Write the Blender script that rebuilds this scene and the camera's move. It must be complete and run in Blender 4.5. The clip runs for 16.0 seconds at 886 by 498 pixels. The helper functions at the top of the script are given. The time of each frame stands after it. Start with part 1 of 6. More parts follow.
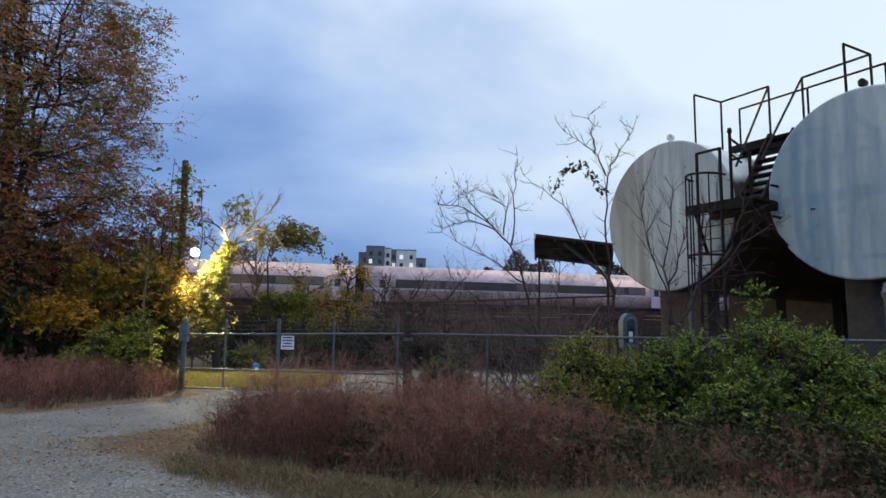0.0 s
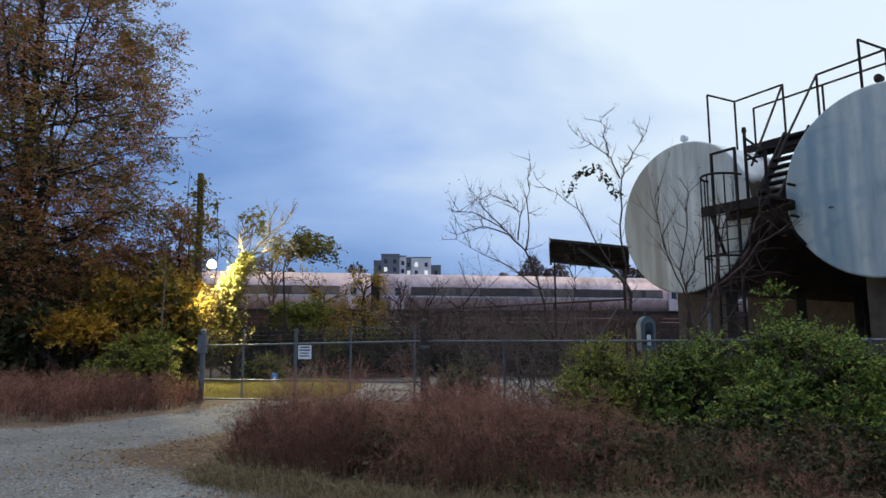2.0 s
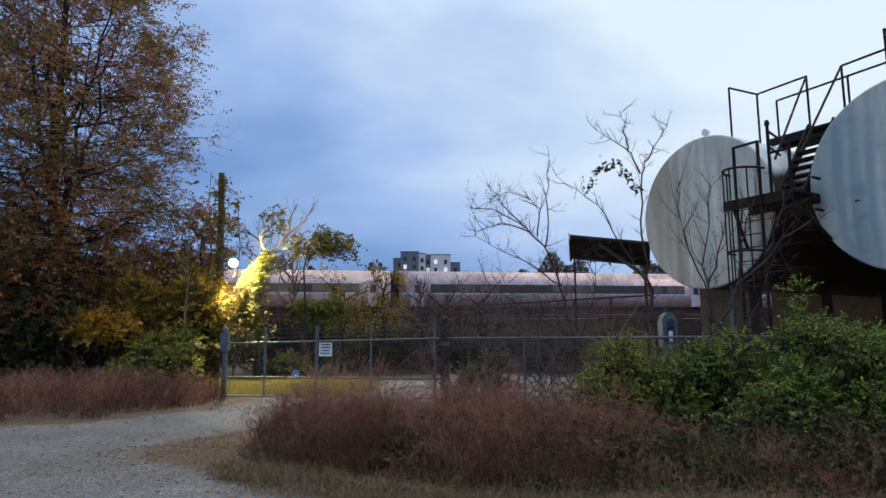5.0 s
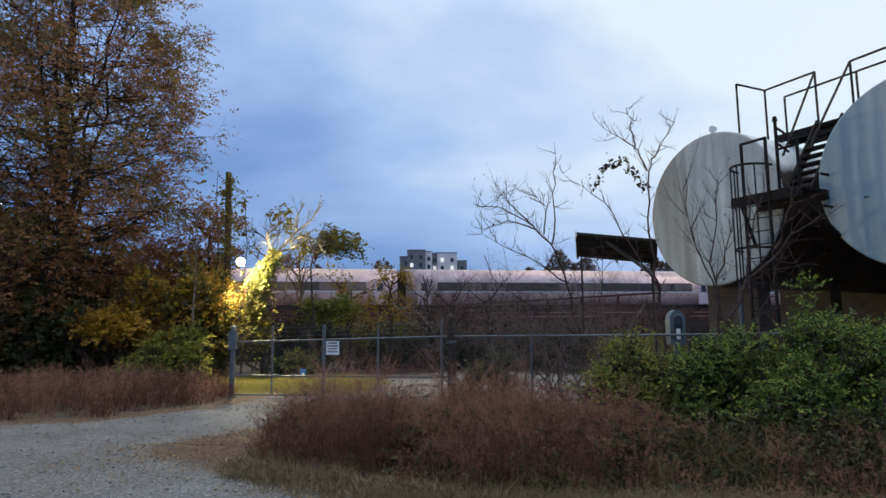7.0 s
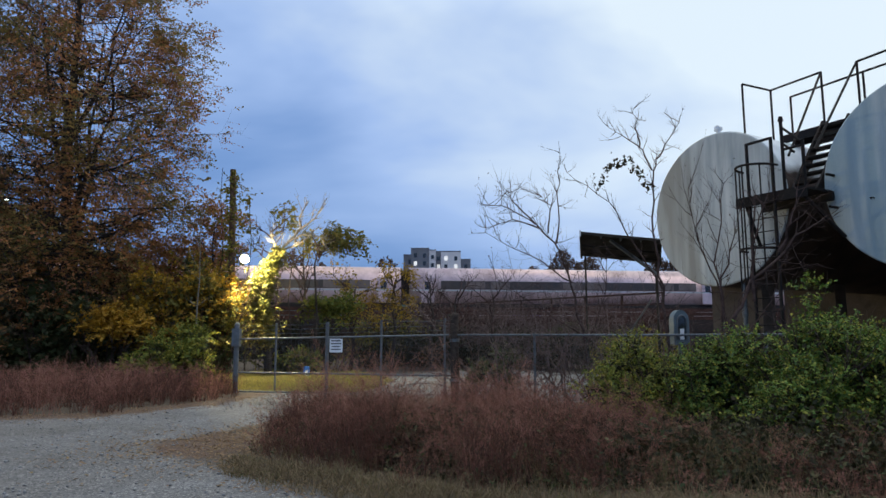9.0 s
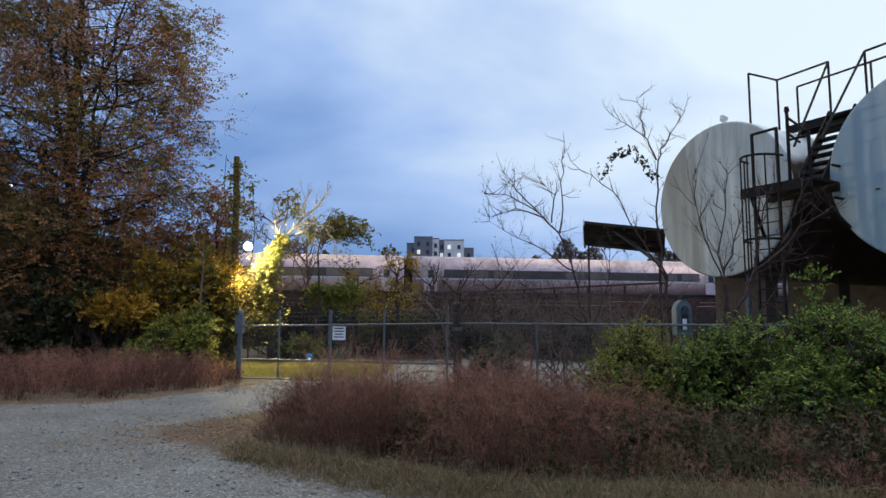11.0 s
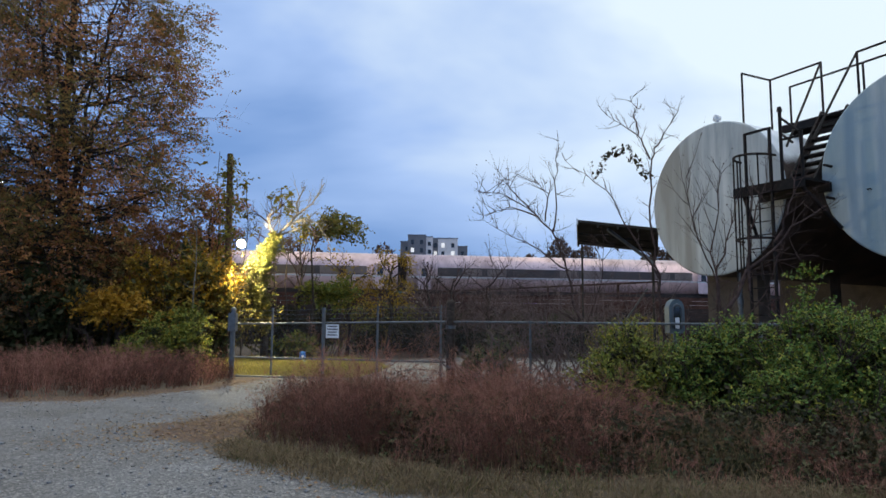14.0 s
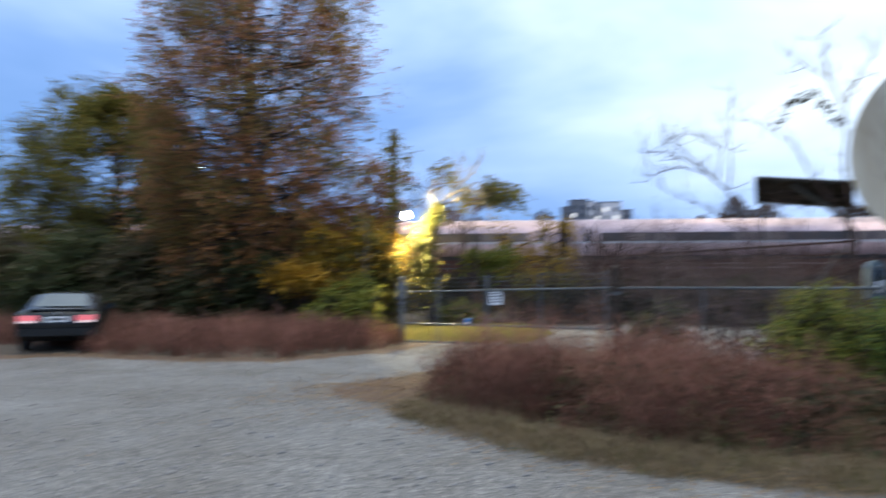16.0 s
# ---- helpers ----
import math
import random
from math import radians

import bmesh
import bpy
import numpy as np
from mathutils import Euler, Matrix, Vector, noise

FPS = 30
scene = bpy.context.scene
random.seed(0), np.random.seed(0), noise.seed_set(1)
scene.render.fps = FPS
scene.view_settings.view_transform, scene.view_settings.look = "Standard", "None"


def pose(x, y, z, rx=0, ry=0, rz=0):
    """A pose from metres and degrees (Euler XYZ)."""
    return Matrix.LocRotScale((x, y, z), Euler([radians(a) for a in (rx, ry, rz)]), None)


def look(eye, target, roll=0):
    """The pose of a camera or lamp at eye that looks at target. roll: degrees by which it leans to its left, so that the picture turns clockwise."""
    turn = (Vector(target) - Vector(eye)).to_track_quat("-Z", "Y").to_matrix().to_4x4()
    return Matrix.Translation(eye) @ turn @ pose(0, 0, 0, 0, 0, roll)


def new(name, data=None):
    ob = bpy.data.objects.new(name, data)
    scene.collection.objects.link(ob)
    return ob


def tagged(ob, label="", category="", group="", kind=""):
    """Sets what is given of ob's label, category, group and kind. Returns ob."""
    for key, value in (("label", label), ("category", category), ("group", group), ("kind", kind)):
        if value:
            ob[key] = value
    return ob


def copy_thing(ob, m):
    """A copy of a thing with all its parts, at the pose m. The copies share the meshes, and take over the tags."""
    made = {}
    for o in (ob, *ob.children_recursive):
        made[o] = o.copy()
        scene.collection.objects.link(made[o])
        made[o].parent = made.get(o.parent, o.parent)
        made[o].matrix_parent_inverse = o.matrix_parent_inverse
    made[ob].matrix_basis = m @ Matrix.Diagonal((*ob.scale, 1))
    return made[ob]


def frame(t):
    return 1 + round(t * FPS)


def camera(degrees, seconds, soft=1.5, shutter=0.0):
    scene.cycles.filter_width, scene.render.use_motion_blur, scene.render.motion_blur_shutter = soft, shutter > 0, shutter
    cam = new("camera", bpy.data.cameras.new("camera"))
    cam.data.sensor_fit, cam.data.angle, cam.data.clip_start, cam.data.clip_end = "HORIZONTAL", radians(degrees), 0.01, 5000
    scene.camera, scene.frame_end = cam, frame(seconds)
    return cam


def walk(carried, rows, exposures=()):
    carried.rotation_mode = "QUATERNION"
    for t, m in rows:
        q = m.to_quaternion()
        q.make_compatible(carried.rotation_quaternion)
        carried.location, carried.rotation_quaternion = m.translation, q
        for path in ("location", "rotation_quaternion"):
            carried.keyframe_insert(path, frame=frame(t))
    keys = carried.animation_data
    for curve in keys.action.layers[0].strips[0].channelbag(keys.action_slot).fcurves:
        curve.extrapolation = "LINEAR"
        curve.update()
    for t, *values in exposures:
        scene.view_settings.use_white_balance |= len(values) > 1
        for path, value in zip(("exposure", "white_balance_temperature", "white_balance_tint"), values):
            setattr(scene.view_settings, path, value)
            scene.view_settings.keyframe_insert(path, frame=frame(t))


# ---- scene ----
cam = camera(67.9, 16.0, soft=1.5, shutter=1.4)
EYE = 1.6
# seconds, yaw, pitch, roll of a held camera that stands and turns
ROWS = [
    (0.0, -0.12, 7.39, -0.89),
    (0.5, 0.36, 7.84, -0.77),
    (1.0, 0.78, 8.16, -0.49),
    (1.5, 0.90, 7.97, -0.33),
    (2.0, 1.31, 7.97, 0.17),
    (2.5, 1.50, 7.86, 0.18),
    (3.0, 2.02, 7.62, 0.45),
    (3.5, 2.12, 7.67, 0.57),
    (4.0, 2.38, 7.73, 0.74),
    (4.5, 2.84, 7.73, 0.45),
    (7.0, 3.62, 7.57, 0.50),
    (7.5, 4.00, 7.34, 0.34),
    (8.0, 3.76, 7.57, 0.06),
    (8.5, 3.61, 7.63, 0.05),
    (9.0, 3.90, 7.44, 0.10),
    (9.5, 3.83, 7.30, 0.14),
    (12.0, 4.16, 6.09, -0.67),
    (12.5, 3.61, 6.38, -0.37),
    (13.0, 4.13, 6.37, -0.93),
    (13.5, 3.80, 6.70, -0.48),
    (14.0, 3.57, 6.30, -0.45),
    (14.5, 3.71, 5.77, -0.60),
    (15.0, 4.30, 5.52, -0.53),
    (15.5, 9.99, 4.66, -0.48),
    (16.0, 17.59, 3.40, 0.08),
]
walk(cam, [(t, pose(0, 0, EYE, 90 + pitch, roll, yaw)) for t, yaw, pitch, roll in ROWS],
     [(0.0, 0.0), (9.7, 0.0), (12.0, 0.08), (14.8, 0.08), (15.5, 0.28), (16.0, 0.62)])

# ---- world and light ----
SUN_AZ, SUN_EL = 62.0, 16.0      # degrees right of the first view, and up: behind the cloud
world = bpy.data.worlds.new("dusk_sky")
scene.world = world
world.use_nodes = True
wn, wl = world.node_tree.nodes, world.node_tree.links
wn.clear()


def wnode(kind, **inputs):
    n = wn.new(kind)
    for k, v in inputs.items():
        n.inputs[k].default_value = v
    return n


def ramp(n, stops):
    el = n.color_ramp.elements
    while len(el) < len(stops):
        el.new(0.5)
    for e, (p, c) in zip(el, stops):
        e.position, e.color = p, (*c, 1) if len(c) == 3 else c


sky = wn.new("ShaderNodeTexSky")
sky.sky_type, sky.sun_disc = "NISHITA", False
sky.sun_elevation, sky.sun_rotation = radians(SUN_EL), radians(SUN_AZ)
coord = wn.new("ShaderNodeTexCoord")
stretch = wn.new("ShaderNodeMapping")
stretch.inputs["Scale"].default_value = (1.0, 1.0, 2.6)
wl.new(coord.outputs["Generated"], stretch.inputs[0])
big = wnode("ShaderNodeTexNoise", Scale=1.3, Detail=5.0, Roughness=0.52, Distortion=0.25)
wl.new(stretch.outputs[0], big.inputs["Vector"])
# the cloud is thinner towards the hidden sun
toward = wn.new("ShaderNodeVectorMath")
toward.operation = "DOT_PRODUCT"
toward.inputs[1].default_value = (0.58, 0.58, 0.57)
wl.new(coord.outputs["Generated"], toward.inputs[0])
lit = wn.new("ShaderNodeMapRange")
lit.inputs["From Min"].default_value, lit.inputs["From Max"].default_value = 0.55, 1.0
lit.inputs["To Min"].default_value, lit.inputs["To Max"].default_value = 0.0, 0.34
wl.new(toward.outputs["Value"], lit.inputs[0])
sep = wn.new("ShaderNodeSeparateXYZ")
wl.new(coord.outputs["Generated"], sep.inputs[0])
high = wn.new("ShaderNodeMapRange")
high.inputs["From Min"].default_value, high.inputs["From Max"].default_value = 0.05, 0.6
high.inputs["To Min"].default_value, high.inputs["To Max"].default_value = -0.20, 0.2
wl.new(sep.outputs["Z"], high.inputs[0])
add1 = wn.new("ShaderNodeMath")
add2 = wn.new("ShaderNodeMath")
wl.new(big.outputs["Fac"], add1.inputs[0])
wl.new(lit.outputs[0], add1.inputs[1])
wl.new(add1.outputs[0], add2.inputs[0])
wl.new(high.outputs[0], add2.inputs[1])
clouds = wn.new("ShaderNodeValToRGB")
ramp(clouds, [(0.22, (0.11, 0.25, 0.56)), (0.42, (0.195, 0.35, 0.70)), (0.6, (0.39, 0.56, 0.92)), (0.86, (0.82, 0.95, 1.06))])
wl.new(add2.outputs[0], clouds.inputs[0])
# the layer overhead is whiter than the low blue banks
overhead = wn.new("ShaderNodeMapRange")
overhead.inputs["From Min"].default_value, overhead.inputs["From Max"].default_value = 0.5, 0.85
wl.new(sep.outputs["Z"], overhead.inputs[0])
white = wn.new("ShaderNodeMix")
white.data_type, white.blend_type = "RGBA", "MULTIPLY"
white.inputs["B"].default_value = (1.16, 1.0, 0.80, 1)
wl.new(overhead.outputs[0], white.inputs["Factor"])
wl.new(clouds.outputs[0], white.inputs["A"])
sky_bg = wnode("ShaderNodeBackground", Strength=0.10)
cloud_bg = wnode("ShaderNodeBackground", Strength=1.0)
wl.new(sky.outputs[0], sky_bg.inputs[0])
wl.new(white.outputs["Result"], cloud_bg.inputs[0])
# an overcast sky is brightest overhead
zenith = wn.new("ShaderNodeMapRange")
zenith.inputs["From Min"].default_value, zenith.inputs["From Max"].default_value = 0.45, 1.0
zenith.inputs["To Min"].default_value, zenith.inputs["To Max"].default_value = 1.0, 2.15
wl.new(sep.outputs["Z"], zenith.inputs[0])
wl.new(zenith.outputs[0], cloud_bg.inputs["Strength"])
cover = wn.new("ShaderNodeMixShader")
cover.inputs[0].default_value = 0.9
wl.new(sky_bg.outputs[0], cover.inputs[1])
wl.new(cloud_bg.outputs[0], cover.inputs[2])
wout = wn.new("ShaderNodeOutputWorld")
wl.new(cover.outputs[0], wout.inputs[0])

sun_data = bpy.data.lights.new("sun", "SUN")
sun_data.energy, sun_data.angle, sun_data.color = 0.5, radians(20), (1.0, 0.93, 0.86)
sun = new("sun", sun_data)
az, el = radians(SUN_AZ), radians(SUN_EL)
sun.matrix_world = look((60 * math.sin(az), 60 * math.cos(az), 60 * math.tan(el)), (0, 0, 0))


# ---- materials ----
def principled(name):
    m = bpy.data.materials.new(name)
    m.use_nodes = True
    nt = m.node_tree
    return m, nt, nt.nodes["Principled BSDF"]


def surface(name, dark, light, scale=4.0, rough=0.8, metal=0.0, bump=0.2, stain=None, stain_amount=0.4, streak=False, bump_scale=None):
    """Two scales of noise between two colours, a stain with its own shape, and a fine relief."""
    m, nt, b = principled(name)
    n, l = nt.nodes, nt.links
    tc = n.new("ShaderNodeTexCoord")
    src = tc.outputs["Object"]
    if streak:
        mp = n.new("ShaderNodeMapping")
        mp.inputs["Scale"].default_value = (1, 1, 0.12)
        l.new(src, mp.inputs[0])
        wide = mp.outputs[0]
    else:
        wide = src
    n1 = n.new("ShaderNodeTexNoise")
    n1.inputs["Scale"].default_value, n1.inputs["Detail"].default_value, n1.inputs["Roughness"].default_value = scale, 8, 0.62
    l.new(wide, n1.inputs["Vector"])
    r1 = n.new("ShaderNodeValToRGB")
    ramp(r1, [(0.32, dark), (0.68, light)])
    l.new(n1.outputs["Fac"], r1.inputs[0])
    colour = r1.outputs[0]
    if stain:
        n2 = n.new("ShaderNodeTexNoise")
        n2.inputs["Scale"].default_value, n2.inputs["Detail"].default_value = scale * 0.3, 6
        l.new(wide, n2.inputs["Vector"])
        r2 = n.new("ShaderNodeValToRGB")
        ramp(r2, [(0.5, (0, 0, 0)), (0.66, (1, 1, 1))])
        l.new(n2.outputs["Fac"], r2.inputs[0])
        k = n.new("ShaderNodeMath")
        k.operation = "MULTIPLY"
        k.inputs[1].default_value = stain_amount
        l.new(r2.outputs[0], k.inputs[0])
        mx = n.new("ShaderNodeMix")
        mx.data_type = "RGBA"
        l.new(k.outputs[0], mx.inputs["Factor"])
        l.new(colour, mx.inputs["A"])
        mx.inputs["B"].default_value = (*stain, 1)
        colour = mx.outputs["Result"]
    l.new(colour, b.inputs["Base Color"])
    b.inputs["Roughness"].default_value, b.inputs["Metallic"].default_value = rough, metal
    if bump:
        n3 = n.new("ShaderNodeTexNoise")
        n3.inputs["Scale"].default_value, n3.inputs["Detail"].default_value = bump_scale or scale * 7, 6
        l.new(src, n3.inputs["Vector"])
        bp = n.new("ShaderNodeBump")
        bp.inputs["Strength"].default_value, bp.inputs["Distance"].default_value = bump, 0.02
        l.new(n3.outputs["Fac"], bp.inputs["Height"])
        l.new(bp.outputs[0], b.inputs["Normal"])
    return m


def foliage(name, colours, through_light=0.3, rough=0.65):
    """Every leaf or blade takes its own colour."""
    m, nt, b = principled(name)
    n, l = nt.nodes, nt.links
    g = n.new("ShaderNodeNewGeometry")
    r = n.new("ShaderNodeValToRGB")
    ramp(r, [((i + 0.0) / max(1, len(colours) - 1), c) for i, c in enumerate(colours)])
    l.new(g.outputs["Random Per Island"], r.inputs[0])
    l.new(r.outputs[0], b.inputs["Base Color"])
    b.inputs["Roughness"].default_value, b.inputs["Specular IOR Level"].default_value = rough, 0.25
    tr = n.new("ShaderNodeBsdfTranslucent")
    l.new(r.outputs[0], tr.inputs["Color"])
    mx = n.new("ShaderNodeMixShader")
    mx.inputs[0].default_value = through_light
    l.new(b.outputs[0], mx.inputs[1])
    l.new(tr.outputs[0], mx.inputs[2])
    l.new(mx.outputs[0], n["Material Output"].inputs[0])
    return m


def glow(name, colour, strength):
    m, nt, b = principled(name)
    b.inputs["Base Color"].default_value = (*colour, 1)
    b.inputs["Emission Color"].default_value = (*colour, 1)
    b.inputs["Emission Strength"].default_value = strength
    return m


def glass(name, tint, rough=0.05):
    m, nt, b = principled(name)
    b.inputs["Base Color"].default_value = (*tint, 1)
    b.inputs["Roughness"].default_value = rough
    b.inputs["Specular IOR Level"].default_value = 0.8
    return m


tank_paint = surface("tank_paint", (0.29, 0.325, 0.335), (0.56, 0.58, 0.56), 3.4, 0.65, 0.0, 0.22, (0.23, 0.22, 0.19), 0.85, streak=True, bump_scale=9.0)
tank_paint_blue = surface("blue_grey_tank_paint", (0.28, 0.335, 0.36), (0.53, 0.565, 0.555), 2.8, 0.6, 0.0, 0.22, (0.21, 0.31, 0.36), 0.8, streak=True, bump_scale=9.0)


def shell_material():
    """Pale paint on the crown, rust with painted-in shade over the lower shell, with a ragged edge."""
    m, nt, b = principled("rust_and_shade_tank_shell")
    n, l = nt.nodes, nt.links
    tc = n.new("ShaderNodeTexCoord")
    sp = n.new("ShaderNodeSeparateXYZ")
    l.new(tc.outputs["Object"], sp.inputs[0])
    ns = n.new("ShaderNodeTexNoise")
    ns.inputs["Scale"].default_value, ns.inputs["Detail"].default_value = 1.8, 9
    l.new(tc.outputs["Object"], ns.inputs["Vector"])
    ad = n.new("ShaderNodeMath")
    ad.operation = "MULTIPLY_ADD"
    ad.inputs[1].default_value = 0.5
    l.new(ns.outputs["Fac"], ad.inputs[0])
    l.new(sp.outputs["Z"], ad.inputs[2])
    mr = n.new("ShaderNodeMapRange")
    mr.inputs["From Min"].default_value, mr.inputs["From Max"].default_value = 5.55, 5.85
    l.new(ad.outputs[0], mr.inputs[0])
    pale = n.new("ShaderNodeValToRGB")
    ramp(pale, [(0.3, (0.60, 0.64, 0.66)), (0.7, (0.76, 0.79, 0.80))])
    # rust brown, taken near black to paint the shade between the tanks
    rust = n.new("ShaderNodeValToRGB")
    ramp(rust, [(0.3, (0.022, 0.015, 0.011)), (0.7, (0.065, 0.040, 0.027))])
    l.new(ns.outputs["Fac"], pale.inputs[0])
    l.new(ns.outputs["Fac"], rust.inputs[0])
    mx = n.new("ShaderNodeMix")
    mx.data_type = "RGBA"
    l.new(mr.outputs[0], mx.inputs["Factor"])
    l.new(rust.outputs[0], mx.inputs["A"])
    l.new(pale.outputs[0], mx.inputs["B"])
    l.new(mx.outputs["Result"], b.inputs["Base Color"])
    b.inputs["Roughness"].default_value = 0.75
    return m


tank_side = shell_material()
black_steel = surface("black_painted_steel", (0.006, 0.006, 0.007), (0.018, 0.015, 0.014), 6.0, 0.7, 0.0, 0.2, (0.04, 0.018, 0.010), 0.4)
galvanised = surface("galvanised_steel", (0.085, 0.098, 0.108), (0.16, 0.178, 0.19), 9.0, 0.5, 0.5, 0.1, (0.12, 0.11, 0.10), 0.4)
concrete_pier = surface("stained_concrete", (0.045, 0.035, 0.028), (0.10, 0.078, 0.06), 2.5, 0.9, 0.0, 0.5, (0.07, 0.05, 0.04), 0.6)
rust_timber = surface("weathered_timber", (0.04, 0.021, 0.016), (0.115, 0.056, 0.043), 3.0, 0.9, 0.0, 0.5, (0.02, 0.012, 0.01), 0.5)
wall_timber = surface("dark_wall_timber", (0.018, 0.012, 0.010), (0.05, 0.031, 0.025), 3.0, 0.9, 0.0, 0.5, (0.012, 0.009, 0.008), 0.5)
bark = surface("bark", (0.03, 0.023, 0.019), (0.085, 0.068, 0.056), 9.0, 0.95, 0.0, 0.8)
pale_bark = surface("pale_bark", (0.112, 0.098, 0.077), (0.21, 0.189, 0.154), 9.0, 0.95, 0.0, 0.6)
brush_bark = surface("brush_bark", (0.065, 0.044, 0.038), (0.18, 0.12, 0.104), 12.0, 0.9, 0.0, 0.3)
twig_bark = surface("twig_bark", (0.038, 0.025, 0.022), (0.105, 0.068, 0.06), 12.0, 0.9, 0.0, 0.3)
pole_wood = surface("utility_pole_wood", (0.07, 0.04, 0.025), (0.16, 0.09, 0.055), 6.0, 0.9, 0.0, 0.4)
stainless = surface("stainless_steel", (0.52, 0.37, 0.37), (0.76, 0.575, 0.575), 1.6, 0.33, 0.55, 0.03, (0.30, 0.20, 0.19), 0.75)
train_dark = surface("train_underframe", (0.012, 0.010, 0.010), (0.04, 0.032, 0.028), 3.0, 0.8, 0.2, 0.2)
box_white = surface("freight_white_paint", (0.52, 0.46, 0.46), (0.68, 0.62, 0.62), 0.9, 0.6, 0.0, 0.1, (0.33, 0.26, 0.24), 0.4, streak=True)
purple = surface("purple_spray_paint", (0.16, 0.07, 0.35), (0.30, 0.16, 0.52), 2.0, 0.6, 0.0, 0.0)
spray_green = surface("green_spray_paint", (0.05, 0.22, 0.10), (0.14, 0.36, 0.2), 2.0, 0.6, 0.0, 0.0)
spray_teal = surface("teal_spray_paint", (0.05, 0.12, 0.13), (0.12, 0.22, 0.22), 2.0, 0.6, 0.0, 0.0)
sign_white = surface("white_sign_enamel", (0.62, 0.64, 0.66), (0.76, 0.77, 0.78), 5.0, 0.45, 0.0, 0.02)
ink = surface("dark_print", (0.05, 0.05, 0.06), (0.10, 0.10, 0.11), 5.0, 0.6, 0.0, 0.0)
window_dark = glass("dark_window_glass", (0.015, 0.017, 0.020))
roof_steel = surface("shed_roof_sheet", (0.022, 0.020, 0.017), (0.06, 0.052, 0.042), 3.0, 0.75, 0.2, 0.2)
edge_white = surface("white_edge_trim", (0.5, 0.52, 0.54), (0.66, 0.68, 0.70), 4.0, 0.5, 0.0, 0.05)
meter_grey = surface("grey_green_enamel", (0.07, 0.10, 0.115), (0.12, 0.16, 0.18), 6.0, 0.5, 0.1, 0.05)
for dull in (black_steel, roof_steel, rust_timber, twig_bark, bark):
    dull.node_tree.nodes["Principled BSDF"].inputs["Specular IOR Level"].default_value = 0.15
green_paint = surface("green_pipe_paint", (0.03, 0.12, 0.07), (0.06, 0.19, 0.11), 6.0, 0.5, 0.0, 0.05)
blue_plastic = surface("blue_plastic", (0.03, 0.16, 0.50), (0.05, 0.22, 0.60), 6.0, 0.45, 0.0, 0.0)
facade_dark = surface("dark_grey_facade", (0.14, 0.145, 0.17), (0.20, 0.205, 0.23), 0.3, 0.8, 0.0, 0.0)
facade_light = surface("light_grey_facade", (0.66, 0.63, 0.64), (0.78, 0.74, 0.75), 0.3, 0.8, 0.0, 0.0)
coach_glass = surface("tinted_coach_glass", (0.035, 0.028, 0.027), (0.07, 0.055, 0.05), 0.8, 0.3, 0.0, 0.0)
coach_blind = surface("coach_window_with_blind", (0.14, 0.105, 0.095), (0.20, 0.155, 0.14), 1.5, 0.35, 0.0, 0.0)
window_lit = glow("lit_window", (1.0, 0.95, 0.88), 0.55)
lamp_glow = glow("floodlight_lens", (1.0, 0.90, 0.62), 60.0)
far_glow = glow("street_lamp_lens", (1.0, 0.97, 0.92), 12.0)
car_paint = surface("black_car_paint", (0.006, 0.008, 0.009), (0.012, 0.014, 0.016), 3.0, 0.18, 0.1, 0.0)
tyre_rubber = surface("tyre_rubber", (0.010, 0.010, 0.010), (0.022, 0.022, 0.022), 20.0, 0.9, 0.0, 0.3)
rim_metal = surface("alloy_rim", (0.22, 0.22, 0.23), (0.34, 0.34, 0.35), 8.0, 0.35, 0.8, 0.0)
car_glass = surface("sky_mirroring_car_glass", (0.08, 0.10, 0.11), (0.12, 0.14, 0.15), 2.0, 0.12, 0.35, 0.0)
tail_red = glow("tail_lamp_red", (0.75, 0.16, 0.18), 0.35)
tail_clear = glow("tail_lamp_clear", (0.8, 0.6, 0.58), 0.3)

leaf_rust = foliage("rust_autumn_leaves", [(0.27, 0.125, 0.06), (0.44, 0.185, 0.07), (0.31, 0.16, 0.055), (0.23, 0.145, 0.055), (0.50, 0.225, 0.08), (0.38, 0.19, 0.14)], 0.5)
leaf_yellow = foliage("yellow_autumn_leaves", [(0.30, 0.185, 0.024), (0.44, 0.27, 0.026), (0.23, 0.17, 0.03), (0.52, 0.31, 0.028), (0.19, 0.15, 0.034), (0.33, 0.16, 0.036)], 0.4)
leaf_olive = foliage("olive_leaves", [(0.095, 0.105, 0.027), (0.175, 0.165, 0.035), (0.26, 0.185, 0.037), (0.125, 0.14, 0.034)], 0.4)
leaf_green = foliage("green_leaves", [(0.05, 0.105, 0.026), (0.11, 0.195, 0.038), (0.21, 0.27, 0.045), (0.06, 0.12, 0.033), (0.36, 0.33, 0.045), (0.035, 0.07, 0.022), (0.13, 0.20, 0.042)])
leaf_lime = foliage("yellow_green_leaves", [(0.09, 0.125, 0.026), (0.15, 0.18, 0.034), (0.26, 0.26, 0.04), (0.07, 0.10, 0.026), (0.34, 0.28, 0.04)], 0.35)
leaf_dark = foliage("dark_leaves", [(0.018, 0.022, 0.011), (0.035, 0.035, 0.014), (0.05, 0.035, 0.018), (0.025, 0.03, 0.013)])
leaf_vine = foliage("vine_leaves", [(0.124, 0.118, 0.025), (0.18, 0.161, 0.043), (0.087, 0.099, 0.022), (0.186, 0.149, 0.037), (0.062, 0.074, 0.019)])
